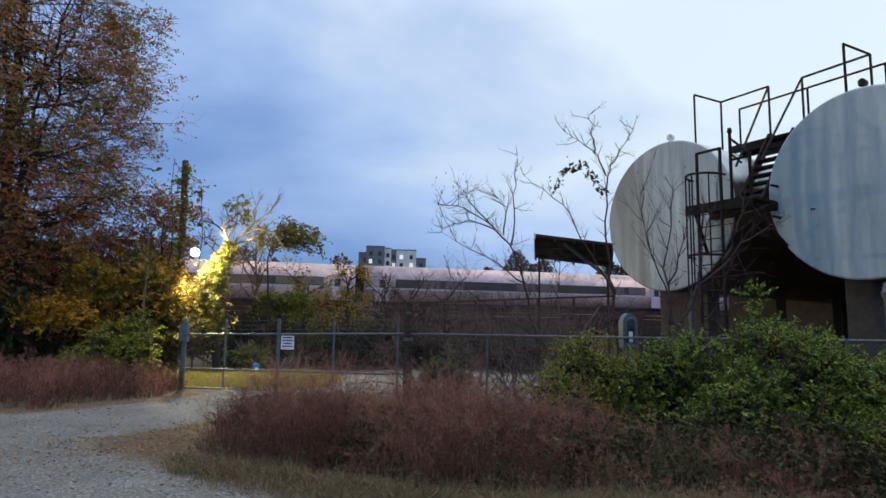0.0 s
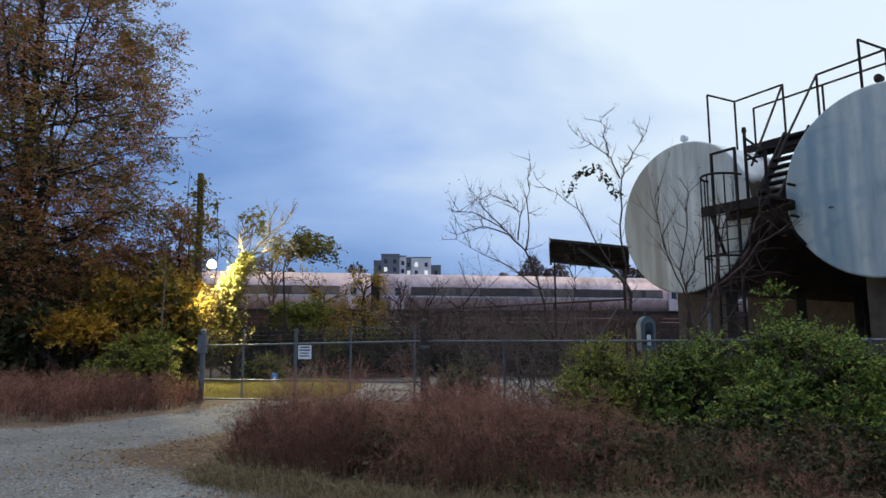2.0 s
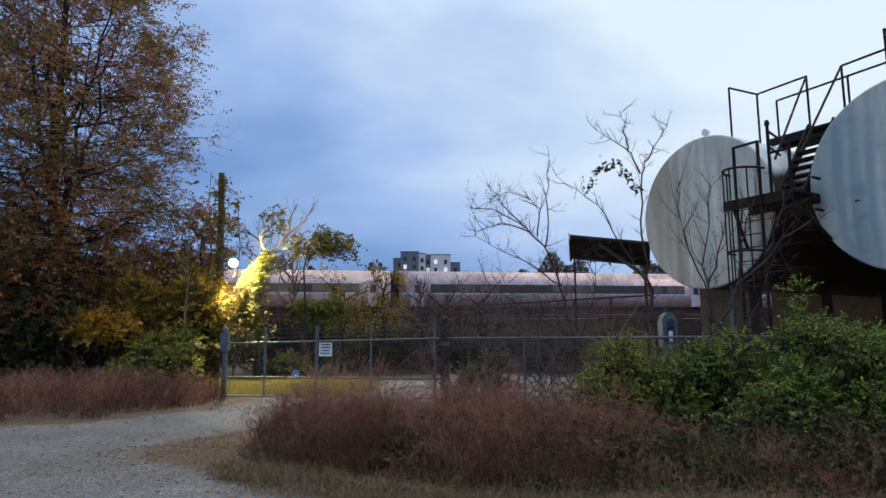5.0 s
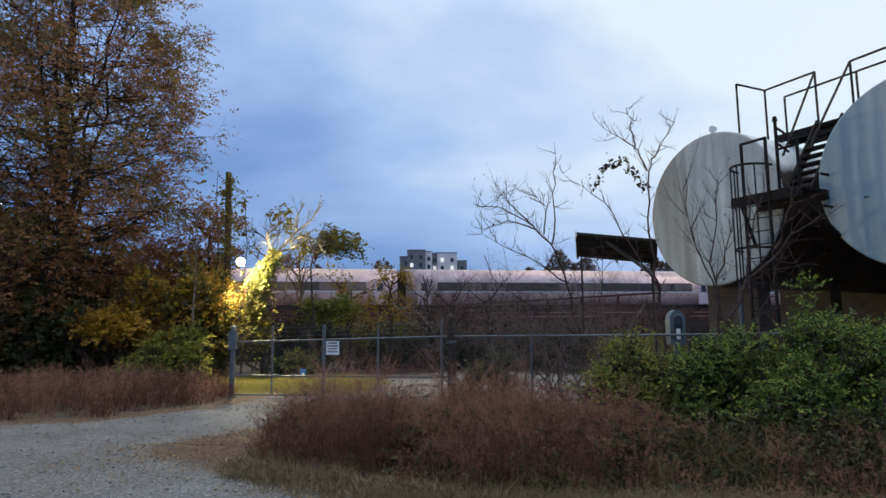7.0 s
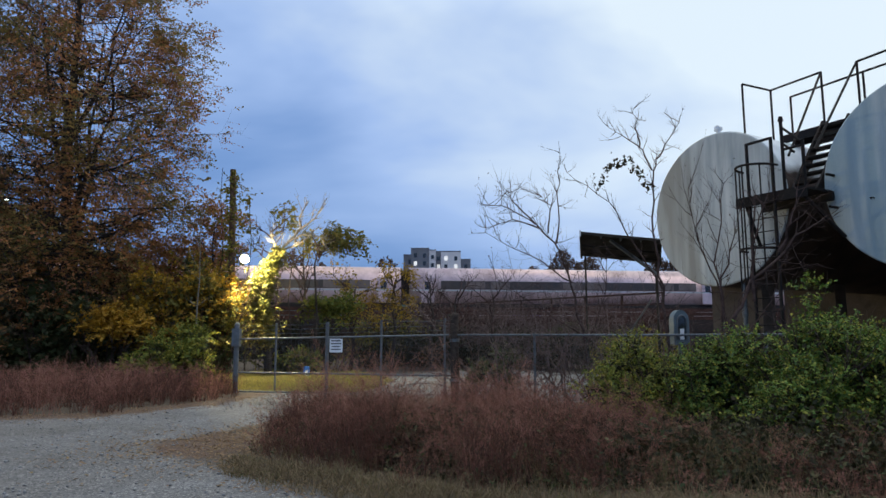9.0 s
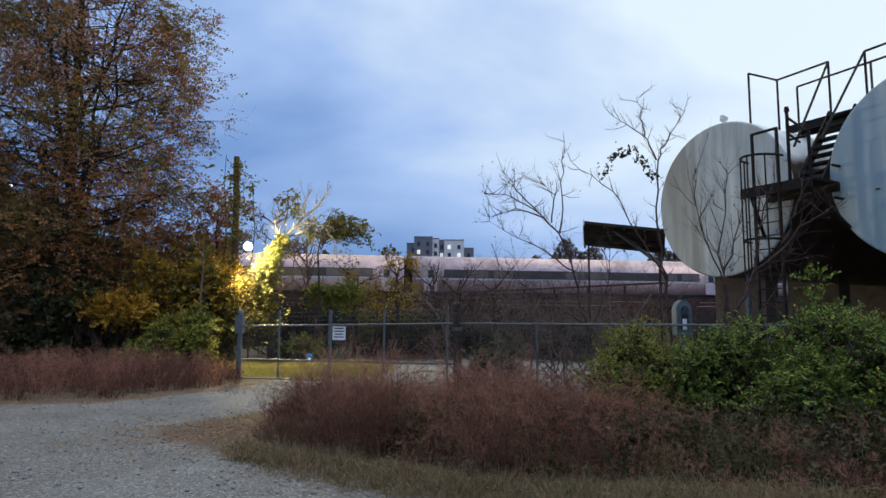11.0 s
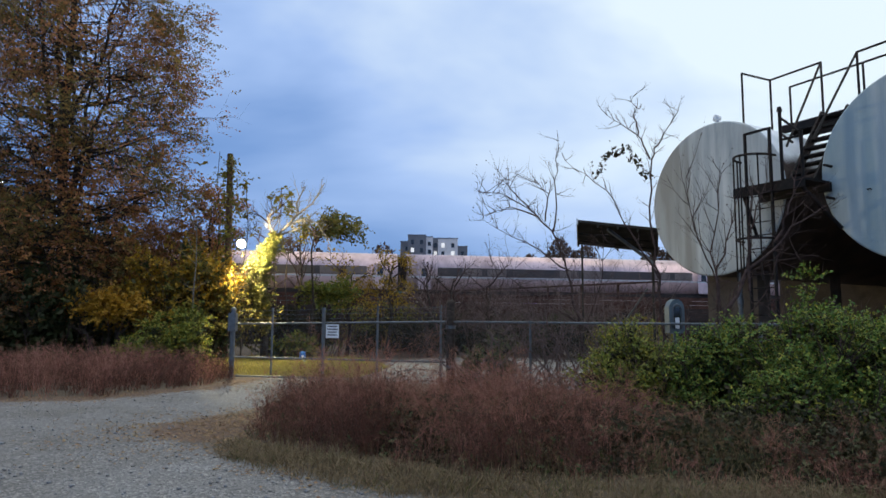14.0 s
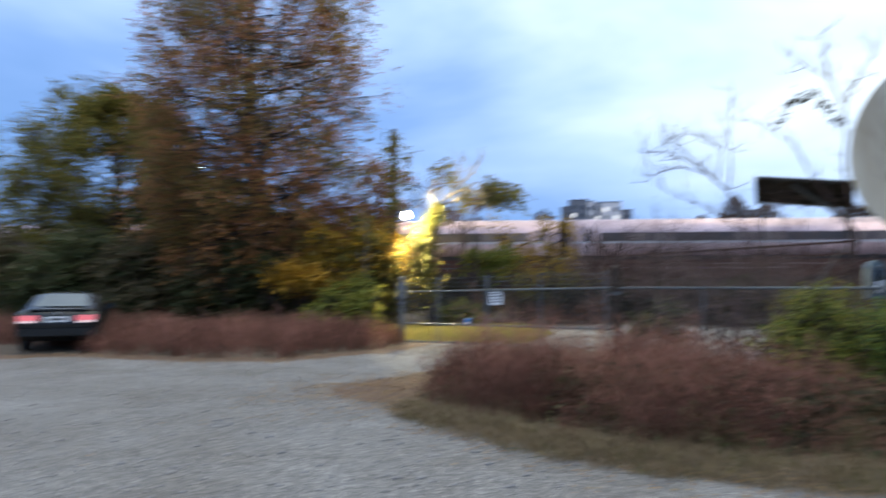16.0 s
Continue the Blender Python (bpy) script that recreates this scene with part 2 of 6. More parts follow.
leaf_oak = foliage("olive_oak_leaves", [(0.16, 0.15, 0.05), (0.24, 0.16, 0.055), (0.12, 0.12, 0.042), (0.34, 0.20, 0.07), (0.24, 0.20, 0.06)], 0.55)
leaf_gold = foliage("golden_leaves", [(0.42, 0.24, 0.03), (0.55, 0.32, 0.035), (0.33, 0.20, 0.03), (0.48, 0.25, 0.03)], 0.4)
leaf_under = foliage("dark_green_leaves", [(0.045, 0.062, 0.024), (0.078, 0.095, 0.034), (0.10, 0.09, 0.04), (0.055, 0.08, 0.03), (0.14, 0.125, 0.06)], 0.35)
leaf_mute = foliage("muted_brown_green_leaves", [(0.10, 0.088, 0.045), (0.17, 0.135, 0.072), (0.075, 0.08, 0.04), (0.22, 0.155, 0.085), (0.13, 0.115, 0.065)], 0.4)
leaf_brown = foliage("brown_leaves", [(0.07, 0.04, 0.028), (0.10, 0.06, 0.04), (0.05, 0.032, 0.025), (0.12, 0.08, 0.055)])
weed_red = foliage("reddish_weed_stems", [(0.10, 0.042, 0.032), (0.17, 0.068, 0.05), (0.05, 0.028, 0.021), (0.12, 0.068, 0.043), (0.21, 0.09, 0.065), (0.07, 0.034, 0.028)], 0.25, 0.85)
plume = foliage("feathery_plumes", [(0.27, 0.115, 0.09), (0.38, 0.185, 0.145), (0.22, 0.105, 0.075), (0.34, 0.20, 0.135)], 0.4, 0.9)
verge_straw = foliage("trodden_straw", [(0.15, 0.105, 0.06), (0.23, 0.165, 0.095), (0.10, 0.08, 0.045), (0.30, 0.215, 0.13), (0.11, 0.105, 0.045)], 0.2, 0.9)
weed_straw = foliage("straw_grass", [(0.17, 0.12, 0.06), (0.23, 0.17, 0.085), (0.12, 0.10, 0.045), (0.09, 0.10, 0.035)], 0.25, 0.85)
# lawn colour raised and yellowed to carry part of the flood light
lawn_grass = foliage("lamp_yellow_lawn_grass", [(0.27, 0.24, 0.06), (0.37, 0.30, 0.08), (0.20, 0.20, 0.05), (0.44, 0.35, 0.11)], 0.4, 0.8)
grass_green = foliage("green_grass", [(0.075, 0.106, 0.027), (0.125, 0.144, 0.037), (0.188, 0.163, 0.056), (0.062, 0.088, 0.025), (0.15, 0.112, 0.062)], 0.3, 0.8)
litter = foliage("fallen_leaves", [(0.22, 0.13, 0.07), (0.28, 0.17, 0.09), (0.17, 0.10, 0.06), (0.32, 0.22, 0.12), (0.24, 0.16, 0.06)], 0.15, 0.85)
stone_mix = foliage("gravel_stones", [(0.19, 0.19, 0.20), (0.24, 0.24, 0.25), (0.30, 0.295, 0.29), (0.17, 0.17, 0.175), (0.23, 0.215, 0.20)], 0.0, 0.9)


# ---- building helpers ----
def thing(name, at=(0, 0, 0), turn=0.0, label="", category="", group="", kind=""):
    ob = new(name)
    ob.empty_display_size = 0.2
    ob.matrix_world = pose(*at, 0, 0, turn)
    return tagged(ob, label, category, group, kind)


def part(name, data, material, parent=None, label=""):
    """One mesh object under a thing or a part; data is a Buf or a bmesh, in the parent's own space."""
    me = bpy.data.meshes.new(name)
    if isinstance(data, Buf):
        data.fill(me)
    else:
        data.to_mesh(me)
        data.free()
    me.materials.append(material)
    ob = new(name, me)
    if parent is not None:
        ob.parent = parent
    return tagged(ob, label)


class Buf:
    """Gathers vertices and faces of one mesh."""

    def __init__(self):
        self.v, self.f, self.n = [], [], 0

    def add(self, verts, faces):
        verts = np.asarray(verts, float).reshape(-1, 3)
        self.v.append(verts)
        self.f.extend([tuple(i + self.n for i in f) for f in faces])
        self.n += len(verts)
        return self

    def box(self, lo, hi):
        x0, y0, z0 = lo
        x1, y1, z1 = hi
        return self.add([(x0, y0, z0), (x1, y0, z0), (x1, y1, z0), (x0, y1, z0), (x0, y0, z1), (x1, y0, z1), (x1, y1, z1), (x0, y1, z1)],
                        [(0, 3, 2, 1), (4, 5, 6, 7), (0, 1, 5, 4), (1, 2, 6, 5), (2, 3, 7, 6), (3, 0, 4, 7)])

    def tube(self, pts, radii, sides=6, cap=True):
        pts = [Vector(p) for p in pts]
        if not hasattr(radii, "__len__"):
            radii = [radii] * len(pts)
        rings = []
        side = None
        for i, p in enumerate(pts):
            d = (pts[min(i + 1, len(pts) - 1)] - pts[max(i - 1, 0)])
            d = d.normalized() if d.length > 1e-9 else Vector((0, 0, 1))
            if side is None:
                side = d.orthogonal().normalized()
            else:
                side = side - d * side.dot(d)
                side = side.normalized() if side.length > 1e-6 else d.orthogonal().normalized()
            up = d.cross(side)
            for k in range(sides):
                a = 2 * math.pi * (k + 0.5) / sides
                rings.append(p + (side * math.cos(a) + up * math.sin(a)) * radii[i])
        faces = []
        for i in range(len(pts) - 1):
            for k in range(sides):
                a, b = i * sides + k, i * sides + (k + 1) % sides
                faces.append((a, b, b + sides, a + sides))
        if cap:
            faces.append(tuple(range(sides - 1, -1, -1)))
            faces.append(tuple(range((len(pts) - 1) * sides, len(pts) * sides)))
        return self.add(rings, faces)

    def beam(self, a, b, w, h):
        """A rectangular bar from a to b, w wide across and h tall."""
        a, b = Vector(a), Vector(b)
        d = (b - a).normalized()
        s = d.cross(Vector((0, 0, 1)))
        s = s.normalized() if s.length > 1e-6 else Vector((1, 0, 0))
        u = s.cross(d)
        vs = [p + s * (w / 2 * i) + u * (h / 2 * j) for p in (a, b) for i, j in ((-1, -1), (1, -1), (1, 1), (-1, 1))]
        return self.add(vs, [(3, 2, 1, 0), (4, 5, 6, 7), (0, 1, 5, 4), (1, 2, 6, 5), (2, 3, 7, 6), (3, 0, 4, 7)])

    def fill(self, me):
        v = np.concatenate(self.v) if self.v else np.zeros((0, 3))
        me.from_pydata(v.tolist(), [], self.f)
        me.update()


def raw_mesh(name, verts, faces, material, parent=None, smooth=False):
    """A big mesh straight from arrays: faces all with the same number of corners."""
    me = bpy.data.meshes.new(name)
    k = faces.shape[1]
    me.vertices.add(len(verts))
    me.vertices.foreach_set("co", verts.astype(np.float32).ravel())
    me.loops.add(faces.size)
    me.loops.foreach_set("vertex_index", faces.astype(np.int32).ravel())
    me.polygons.add(len(faces))
    me.polygons.foreach_set("loop_start", np.arange(0, faces.size, k, dtype=np.int32))
    me.update(calc_edges=True)
    if smooth:
        me.polygons.foreach_set("use_smooth", np.ones(len(faces), bool))
    me.materials.append(material)
    ob = new(name, me)
    if parent is not None:
        ob.parent = parent
    return ob


def unit(a):
    return a / (np.linalg.norm(a, axis=-1, keepdims=True) + 1e-9)


def leaf_arrays(centres, size, rng, flat=0.5):
    """A pointed four-cornered leaf, slightly folded, at every centre."""
    n = len(centres)
    nrm = unit(rng.normal(size=(n, 3)) * (1 - flat) + np.array([0, 0, 1.0]) * flat)
    a = unit(np.cross(nrm, rng.normal(size=(n, 3))))
    b = np.cross(nrm, a)
    s = (size * rng.uniform(0.6, 1.35, n))[:, None]
    fold = nrm * s * 0.12
    v = np.stack([centres - a * s * 0.5, centres + b * s * 0.32 + fold, centres + a * s * 0.5, centres - b * s * 0.32 + fold], 1).reshape(-1, 3)
    return v, np.arange(4 * n).reshape(n, 4)


def leaves(name, centres, size, material, parent, seed, flat=0.4):
    v, f = leaf_arrays(np.asarray(centres, float), size, np.random.default_rng(seed), flat)
    return raw_mesh(name, v, f, material, parent)


def grow(buf, tips, start, way, length, radius, level, rng, spread=0.8, lift=0.15, kids=(4, 7), bend=0.16, min_sides=3):
    """A branch that wanders, tapers and forks. tips gathers points along the thin ones."""
    steps = 5 if level > 0 else 4
    p, d = Vector(start), Vector(way).normalized()
    pts, rad = [p.copy()], [radius]
    for i in range(steps):
        d = (d + Vector(rng.normal(size=3)) * bend + Vector((0, 0, lift * 0.3))).normalized()
        p = p + d * (length / steps)
        pts.append(p.copy())
        rad.append(radius * (1 - 0.8 * (i + 1) / steps))
    buf.tube(pts, rad, max(min_sides, 3 + level), cap=False)
    if level <= 0:
        tips.extend([tuple(q) for q in pts[1:]])
        return
    for _ in range(int(rng.integers(kids[0], kids[1] + 1))):
        k = rng.uniform(0.25, 1.0)
        i = min(int(k * steps), steps - 1)
        q = pts[i].lerp(pts[i + 1], k * steps - i)
        side = Vector(rng.normal(size=3))
        side = (side - d * side.dot(d)).normalized()
        w = (d * (1 - spread * 0.5) + side * spread + Vector((0, 0, lift))).normalized()
        grow(buf, tips, q, w, length * rng.uniform(0.38, 0.62) * (1.15 - 0.4 * k), max(radius * 0.5 * (1.1 - 0.5 * k), 0.003), level - 1, rng, spread, lift, kids, bend, min_sides)


# ---- ground ----
def inside_distance(px, py, poly):
    """Signed distance to a polygon, positive inside."""
    poly = np.asarray(poly, float)
    best = np.full(px.shape, 1e9)
    odd = np.zeros(px.shape, bool)
    for (x0, y0), (x1, y1) in zip(poly, np.roll(poly, -1, 0)):
        dx, dy = x1 - x0, y1 - y0
        k = np.clip(((px - x0) * dx + (py - y0) * dy) / (dx * dx + dy * dy), 0, 1)
        best = np.minimum(best, np.hypot(px - x0 - k * dx, py - y0 - k * dy))
        hit = ((y0 > py) != (y1 > py)) & (px < dx * (py - y0) / (dy + 1e-12) + x0)
        odd ^= hit
    return np.where(odd, best, -best)


LOT = [(-40, 5), (-26, 8.6), (-15.5, 11.4), (-13.2, 12.4), (-10, 12.4), (-8.0, 13.1), (-6.5, 15.6), (-6.3, 19.5), (-4.3, 18.5), (-4.15, 13), (-4.4, 11.2),
       (-3.9, 9.2), (-3.1, 8.0), (-2.0, 7.2), (-0.3, 6.25), (1.7, 6.0), (6, 5.2), (30, 1), (30, -40), (-40, -40)]
YARD = [(-6.3, 19.5), (-4.6, 24), (-2.5, 30), (2, 31), (6, 27), (9, 19), (3.5, 15.5), (-0.5, 17), (-4.3, 18.5)]


def rough_noise(x, y, s):
    return np.sin(x * 1.7 * s + 1.3 * np.sin(y * 1.1 * s)) * 0.5 + np.sin(y * 2.3 * s + 1.7 * np.sin(x * 1.9 * s + 0.7)) * 0.5


def ground_z(x, y):
    x, y = np.asarray(x, float), np.asarray(y, float)
    lump = 0.03 * rough_noise(x, y, 0.6) + 0.015 * rough_noise(x + 9, y - 4, 2.1)
    fade = np.clip((70 - np.hypot(x, y)) / 40, 0, 1)
    weeds = np.clip(-inside_distance(x, y, LOT) / 1.2, 0, 1)
    dip = -0.06 * np.clip((y - 15) / 5, 0, 1)
    return (lump * 0.6 + 0.05 * weeds + dip) * fade - 0.03


def build_ground():
    xs = np.concatenate([[-1600, -700, -300, -140, -80, -55], np.arange(-40, 18, 0.22), [22, 30, 45, 80, 140, 300, 700, 1600]])
    ys = np.concatenate([[-1600, -500, -160, -60, -25, -12, -6], np.arange(-3, 34, 0.22), [37, 42, 50, 70, 110, 200, 500, 1600]])
    gx, gy = np.meshgrid(xs, ys)
    v = np.stack([gx, gy, ground_z(gx, gy)], -1).reshape(-1, 3)
    nx, ny = len(xs), len(ys)
    i = np.arange(nx * ny).reshape(ny, nx)
    f = np.stack([i[:-1, :-1], i[:-1, 1:], i[1:, 1:], i[1:, :-1]], -1).reshape(-1, 4)
    m, nt, b = principled("gravel_and_litter")
    n, l = nt.nodes, nt.links
    tc = n.new("ShaderNodeTexCoord")
    at = n.new("ShaderNodeAttribute")
    at.attribute_name = "cover"
    sepc = n.new("ShaderNodeSeparateColor")
    l.new(at.outputs["Color"], sepc.inputs[0])

    def noise_of(scale, detail=6, rough=0.6):
        k = n.new("ShaderNodeTexNoise")
        k.inputs["Scale"].default_value, k.inputs["Detail"].default_value, k.inputs["Roughness"].default_value = scale, detail, rough
        l.new(tc.outputs["Object"], k.inputs["Vector"])
        return k

    def colours(node, stops):
        r = n.new("ShaderNodeValToRGB")
        ramp(r, stops)
        l.new(node.outputs[0], r.inputs[0])
        return r

    stones = n.new("ShaderNodeTexVoronoi")
    stones.inputs["Scale"].default_value = 42
    l.new(tc.outputs["Object"], stones.inputs["Vector"])
    pebble = n.new("ShaderNodeSeparateColor")
    l.new(stones.outputs["Color"], pebble.inputs[0])
    stone_col = colours(pebble, [(0.0, (0.095, 0.093, 0.093)), (0.45, (0.175, 0.172, 0.17)), (0.8, (0.215, 0.21, 0.203)), (1.0, (0.36, 0.35, 0.335))])
    patch = colours(noise_of(0.5, 8, 0.65), [(0.35, (0.66, 0.62, 0.58)), (0.65, (1.0, 1.0, 1.0))])
    mul = n.new("ShaderNodeMix")
    mul.data_type, mul.blend_type = "RGBA", "MULTIPLY"
    mul.inputs["Factor"].default_value = 1.0
    l.new(stone_col.outputs[0], mul.inputs["A"])
    l.new(patch.outputs[0], mul.inputs["B"])
    earth = colours(noise_of(3.5, 10, 0.7), [(0.3, (0.045, 0.034, 0.024)), (0.55, (0.095, 0.07, 0.046)), (0.75, (0.15, 0.105, 0.065))])
    tan = colours(noise_of(7, 10, 0.75), [(0.3, (0.07, 0.043, 0.029)), (0.55, (0.13, 0.083, 0.055)), (0.75, (0.20, 0.135, 0.088))])
    # turf is lightened and yellowed too, for the flood light on the lawn
    turf = colours(noise_of(5, 10, 0.7), [(0.3, (0.085, 0.075, 0.028)), (0.55, (0.17, 0.14, 0.052)), (0.75, (0.27, 0.21, 0.10))])

    def blend(fac, a, c):
        k = n.new("ShaderNodeMix")
        k.data_type = "RGBA"
        l.new(fac, k.inputs["Factor"])
        l.new(a, k.inputs["A"])
        l.new(c, k.inputs["B"])
        return k.outputs["Result"]

    def edge(channel, spread):
        k = n.new("ShaderNodeMath")
        k.operation = "MULTIPLY_ADD"
        k.inputs[1].default_value = spread
        l.new(noise_of(2.6, 8, 0.7).outputs[0], k.inputs[0])
        l.new(sepc.outputs[channel], k.inputs[2])
        r = n.new("ShaderNodeMapRange")
        r.inputs["From Min"].default_value, r.inputs["From Max"].default_value = 0.42 + spread * 0.5, 0.58 + spread * 0.5
        l.new(k.outputs[0], r.inputs[0])
        return r.outputs[0]

    base = blend(edge("Green", 0.5), blend(edge("Blue", 0.4), earth.outputs[0], tan.outputs[0]), turf.outputs[0])
    final = blend(edge("Red", 0.55), base, mul.outputs["Result"])
    l.new(final, b.inputs["Base Color"])
    b.inputs["Roughness"].default_value = 0.95
    bp = n.new("ShaderNodeBump")
    bp.inputs["Strength"].default_value, bp.inputs["Distance"].default_value = 0.6, 0.025
    l.new(stones.outputs["Distance"], bp.inputs["Height"])
    l.new(bp.outputs[0], b.inputs["Normal"])
    ground = raw_mesh("ground", v, f, m, smooth=True)
    lot = np.clip(0.5 + inside_distance(v[:, 0], v[:, 1], LOT) / 1.4, 0, 1)
    lot = lot * (1 - 0.75 * np.exp(-(((v[:, 0] + 4.3) / 1.1) ** 2 + ((v[:, 1] - 9.9) / 1.3) ** 2)))
    yard = np.clip(0.5 + inside_distance(v[:, 0], v[:, 1], YARD) / 2.5, 0, 1)
    # grass keeps to the lamp-side of the yard and the verge of the lot
    grass = np.clip(1 - np.hypot(v[:, 0] + 6.6, (v[:, 1] - 22.5) * 0.6) / 3.4, 0, 1) + 0.42 * np.clip(1 - np.abs(inside_distance(v[:, 0], v[:, 1], LOT) + 0.7) / 0.8, 0, 1) * (v[:, 0] > -3.6)
    rim = np.exp(-((inside_distance(v[:, 0], v[:, 1], LOT) + 0.2) / 0.5) ** 2) * (v[:, 0] < -4.5)
    tan = np.clip(rim + 1.2 * np.exp(-(((v[:, 0] + 4.3) / 1.1) ** 2 + ((v[:, 1] - 9.9) / 1.3) ** 2)), 0, 1)
    cover = np.stack([np.maximum(lot, yard * (1 - np.clip(grass * 1.2, 0, 1))), np.clip(grass, 0, 1), tan, np.ones(len(v))], -1)
    attr = ground.data.color_attributes.new("cover", "FLOAT_COLOR", "POINT")
    attr.data.foreach_set("color", cover.astype(np.float32).ravel())
    return tagged(ground, "pale grey gravel lot with brown leaf litter along its edges", "ground", kind="structure")


build_ground()

# ---- storage tanks ----
A0 = Vector((5.79, 16.8, 0))                 # below the middle of the first tank's end
E1, E2 = Vector((0.839, 0.545, 0)), Vector((0.545, -0.839, 0))   # along the tanks, and across them
TANK_R, TANK_Z, TANK_L, GAP = 1.95, 4.74, 10.0, 4.72
TANK_TURN = math.degrees(math.atan2(E1.y, E1.x))


def tank_pose(along, across, z=0.0):
    p = A0 + E1 * along + E2 * across
    return (p.x, p.y, z)


def on_tank(along, across, z):
    """A place in the tanks' frame as a Vector."""
    return A0 + E1 * along + E2 * across + Vector((0, 0, z))


def storage_tank(across, vent_at):
    tank = thing("storage_tank", tank_pose(0, across), TANK_TURN, "large grey-painted horizontal steel tank on concrete saddles", "tank", "pair of storage tanks")
    seg = 72
    # the shell is along x from 0; its end plate stands a little inside the rim
    shell = Buf()
    rings = [(0.0, TANK_R), (0.02, TANK_R + 0.012), (TANK_L / 3, TANK_R + 0.004), (2 * TANK_L / 3, TANK_R + 0.004), (TANK_L, TANK_R), (TANK_L, 0.02)]
    vs = [(x, r * math.cos(2 * math.pi * k / seg), TANK_Z + r * math.sin(2 * math.pi * k / seg)) for x, r in rings for k in range(seg)]
    fs = [(i * seg + k, i * seg + (k + 1) % seg, (i + 1) * seg + (k + 1) % seg, (i + 1) * seg + k) for i in range(len(rings) - 1) for k in range(seg)]
    shell.add(vs, fs)
    s = part("shell", shell, tank_side, tank, "steel shell with a pale crown, rust and painted shade below")
    for p in s.data.polygons:
        p.use_smooth = True
    end = Buf()
    rr = [TANK_R + 0.003, TANK_R - 0.03, TANK_R * 0.6, TANK_R * 0.25]
    xs = [-0.004, -0.03, -0.05, -0.055]
    vs = [(x, r * math.cos(2 * math.pi * k / seg), TANK_Z + r * math.sin(2 * math.pi * k / seg)) for x, r in zip(xs, rr) for k in range(seg)]
    fs = [(i * seg + (k + 1) % seg, i * seg + k, (i + 1) * seg + k, (i + 1) * seg + (k + 1) % seg) for i in range(3) for k in range(seg)]
    vs.append((-0.056, 0, TANK_Z))
    fs += [(3 * seg + (k + 1) % seg, 3 * seg + k, len(vs) - 1) for k in range(seg)]
    end.add(vs, fs)
    part("end_plate", end, tank_paint if across == 0 else tank_paint_blue, tank, "weathered grey end plate with faint streaks")
    if across:
        for y, z in ((1.72, 0.22), (1.70, -0.48)):
            part("pipe_stub", Buf().tube([(-0.02, y, TANK_Z + z), (-0.3, y, TANK_Z + z)], 0.03, 8), black_steel, tank, "short black pipe stub")
        part("lifting_eye", Buf().tube([(-0.04, 1.0, TANK_Z - 0.42), (-0.09, 1.0, TANK_Z - 0.4), (-0.09, 0.94, TANK_Z - 0.4), (-0.04, 0.94, TANK_Z - 0.42)], 0.012, 6), black_steel, tank)
    for x0 in (0.55, 3.6, 6.6):
        sad = Buf()
        half, steps = 0.72, 14
        prof = [(-half, 0.0), (half, 0.0)]
        for k in range(steps + 1):
            y = half - 2 * half * k / steps
            prof.append((y, TANK_Z - math.sqrt(TANK_R ** 2 - y * y) + 0.01))
        n = len(prof)
        vs = [(x0 + dx, y, z - 0.1 if z == 0 else z) for dx in (0, 0.5) for y, z in prof]
        sad.add(vs, [tuple(range(n)), tuple(range(2 * n - 1, n - 1, -1))] + [((k + 1) % n, k, n + k, n + (k + 1) % n) for k in range(n)])
        part("saddle", sad, concrete_pier, tank, "brown-stained concrete saddle")
    v = Buf()
    v.tube([(vent_at, 0, TANK_Z + TANK_R - 0.05), (vent_at, 0, TANK_Z + TANK_R + 0.12)], 0.05, 10)
    v.tube([(vent_at - 0.1, 0, TANK_Z + TANK_R + 0.12), (vent_at - 0.05, 0, TANK_Z + TANK_R + 0.19), (vent_at + 0.08, 0, TANK_Z + TANK_R + 0.19)], [0.05, 0.085, 0.07], 12)
    part("vent_cap", v, edge_white if across == 0 else black_steel, tank, "small round vent cap")
    return tank


storage_tank(0.0, 0.25)
storage_tank(GAP, 0.3)


def dark_backing_wall():
    # added wall: blocks light from behind, its near-black colour stands in for shade
    w = thing("added_wall_behind_tanks", tank_pose(8.2, 0), TANK_TURN, "near-black wall added behind the tanks to block light", "wall", kind="structure")
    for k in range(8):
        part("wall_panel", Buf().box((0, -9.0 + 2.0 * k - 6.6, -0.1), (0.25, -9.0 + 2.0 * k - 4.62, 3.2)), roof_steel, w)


dark_backing_wall()


# ---- platform, stair, ladder and rails between the tanks ----
def pipe_part(name, pts, r, parent, label="", material=None):
    return part(name, Buf().tube(pts, r, 8), material or black_steel, parent, label)


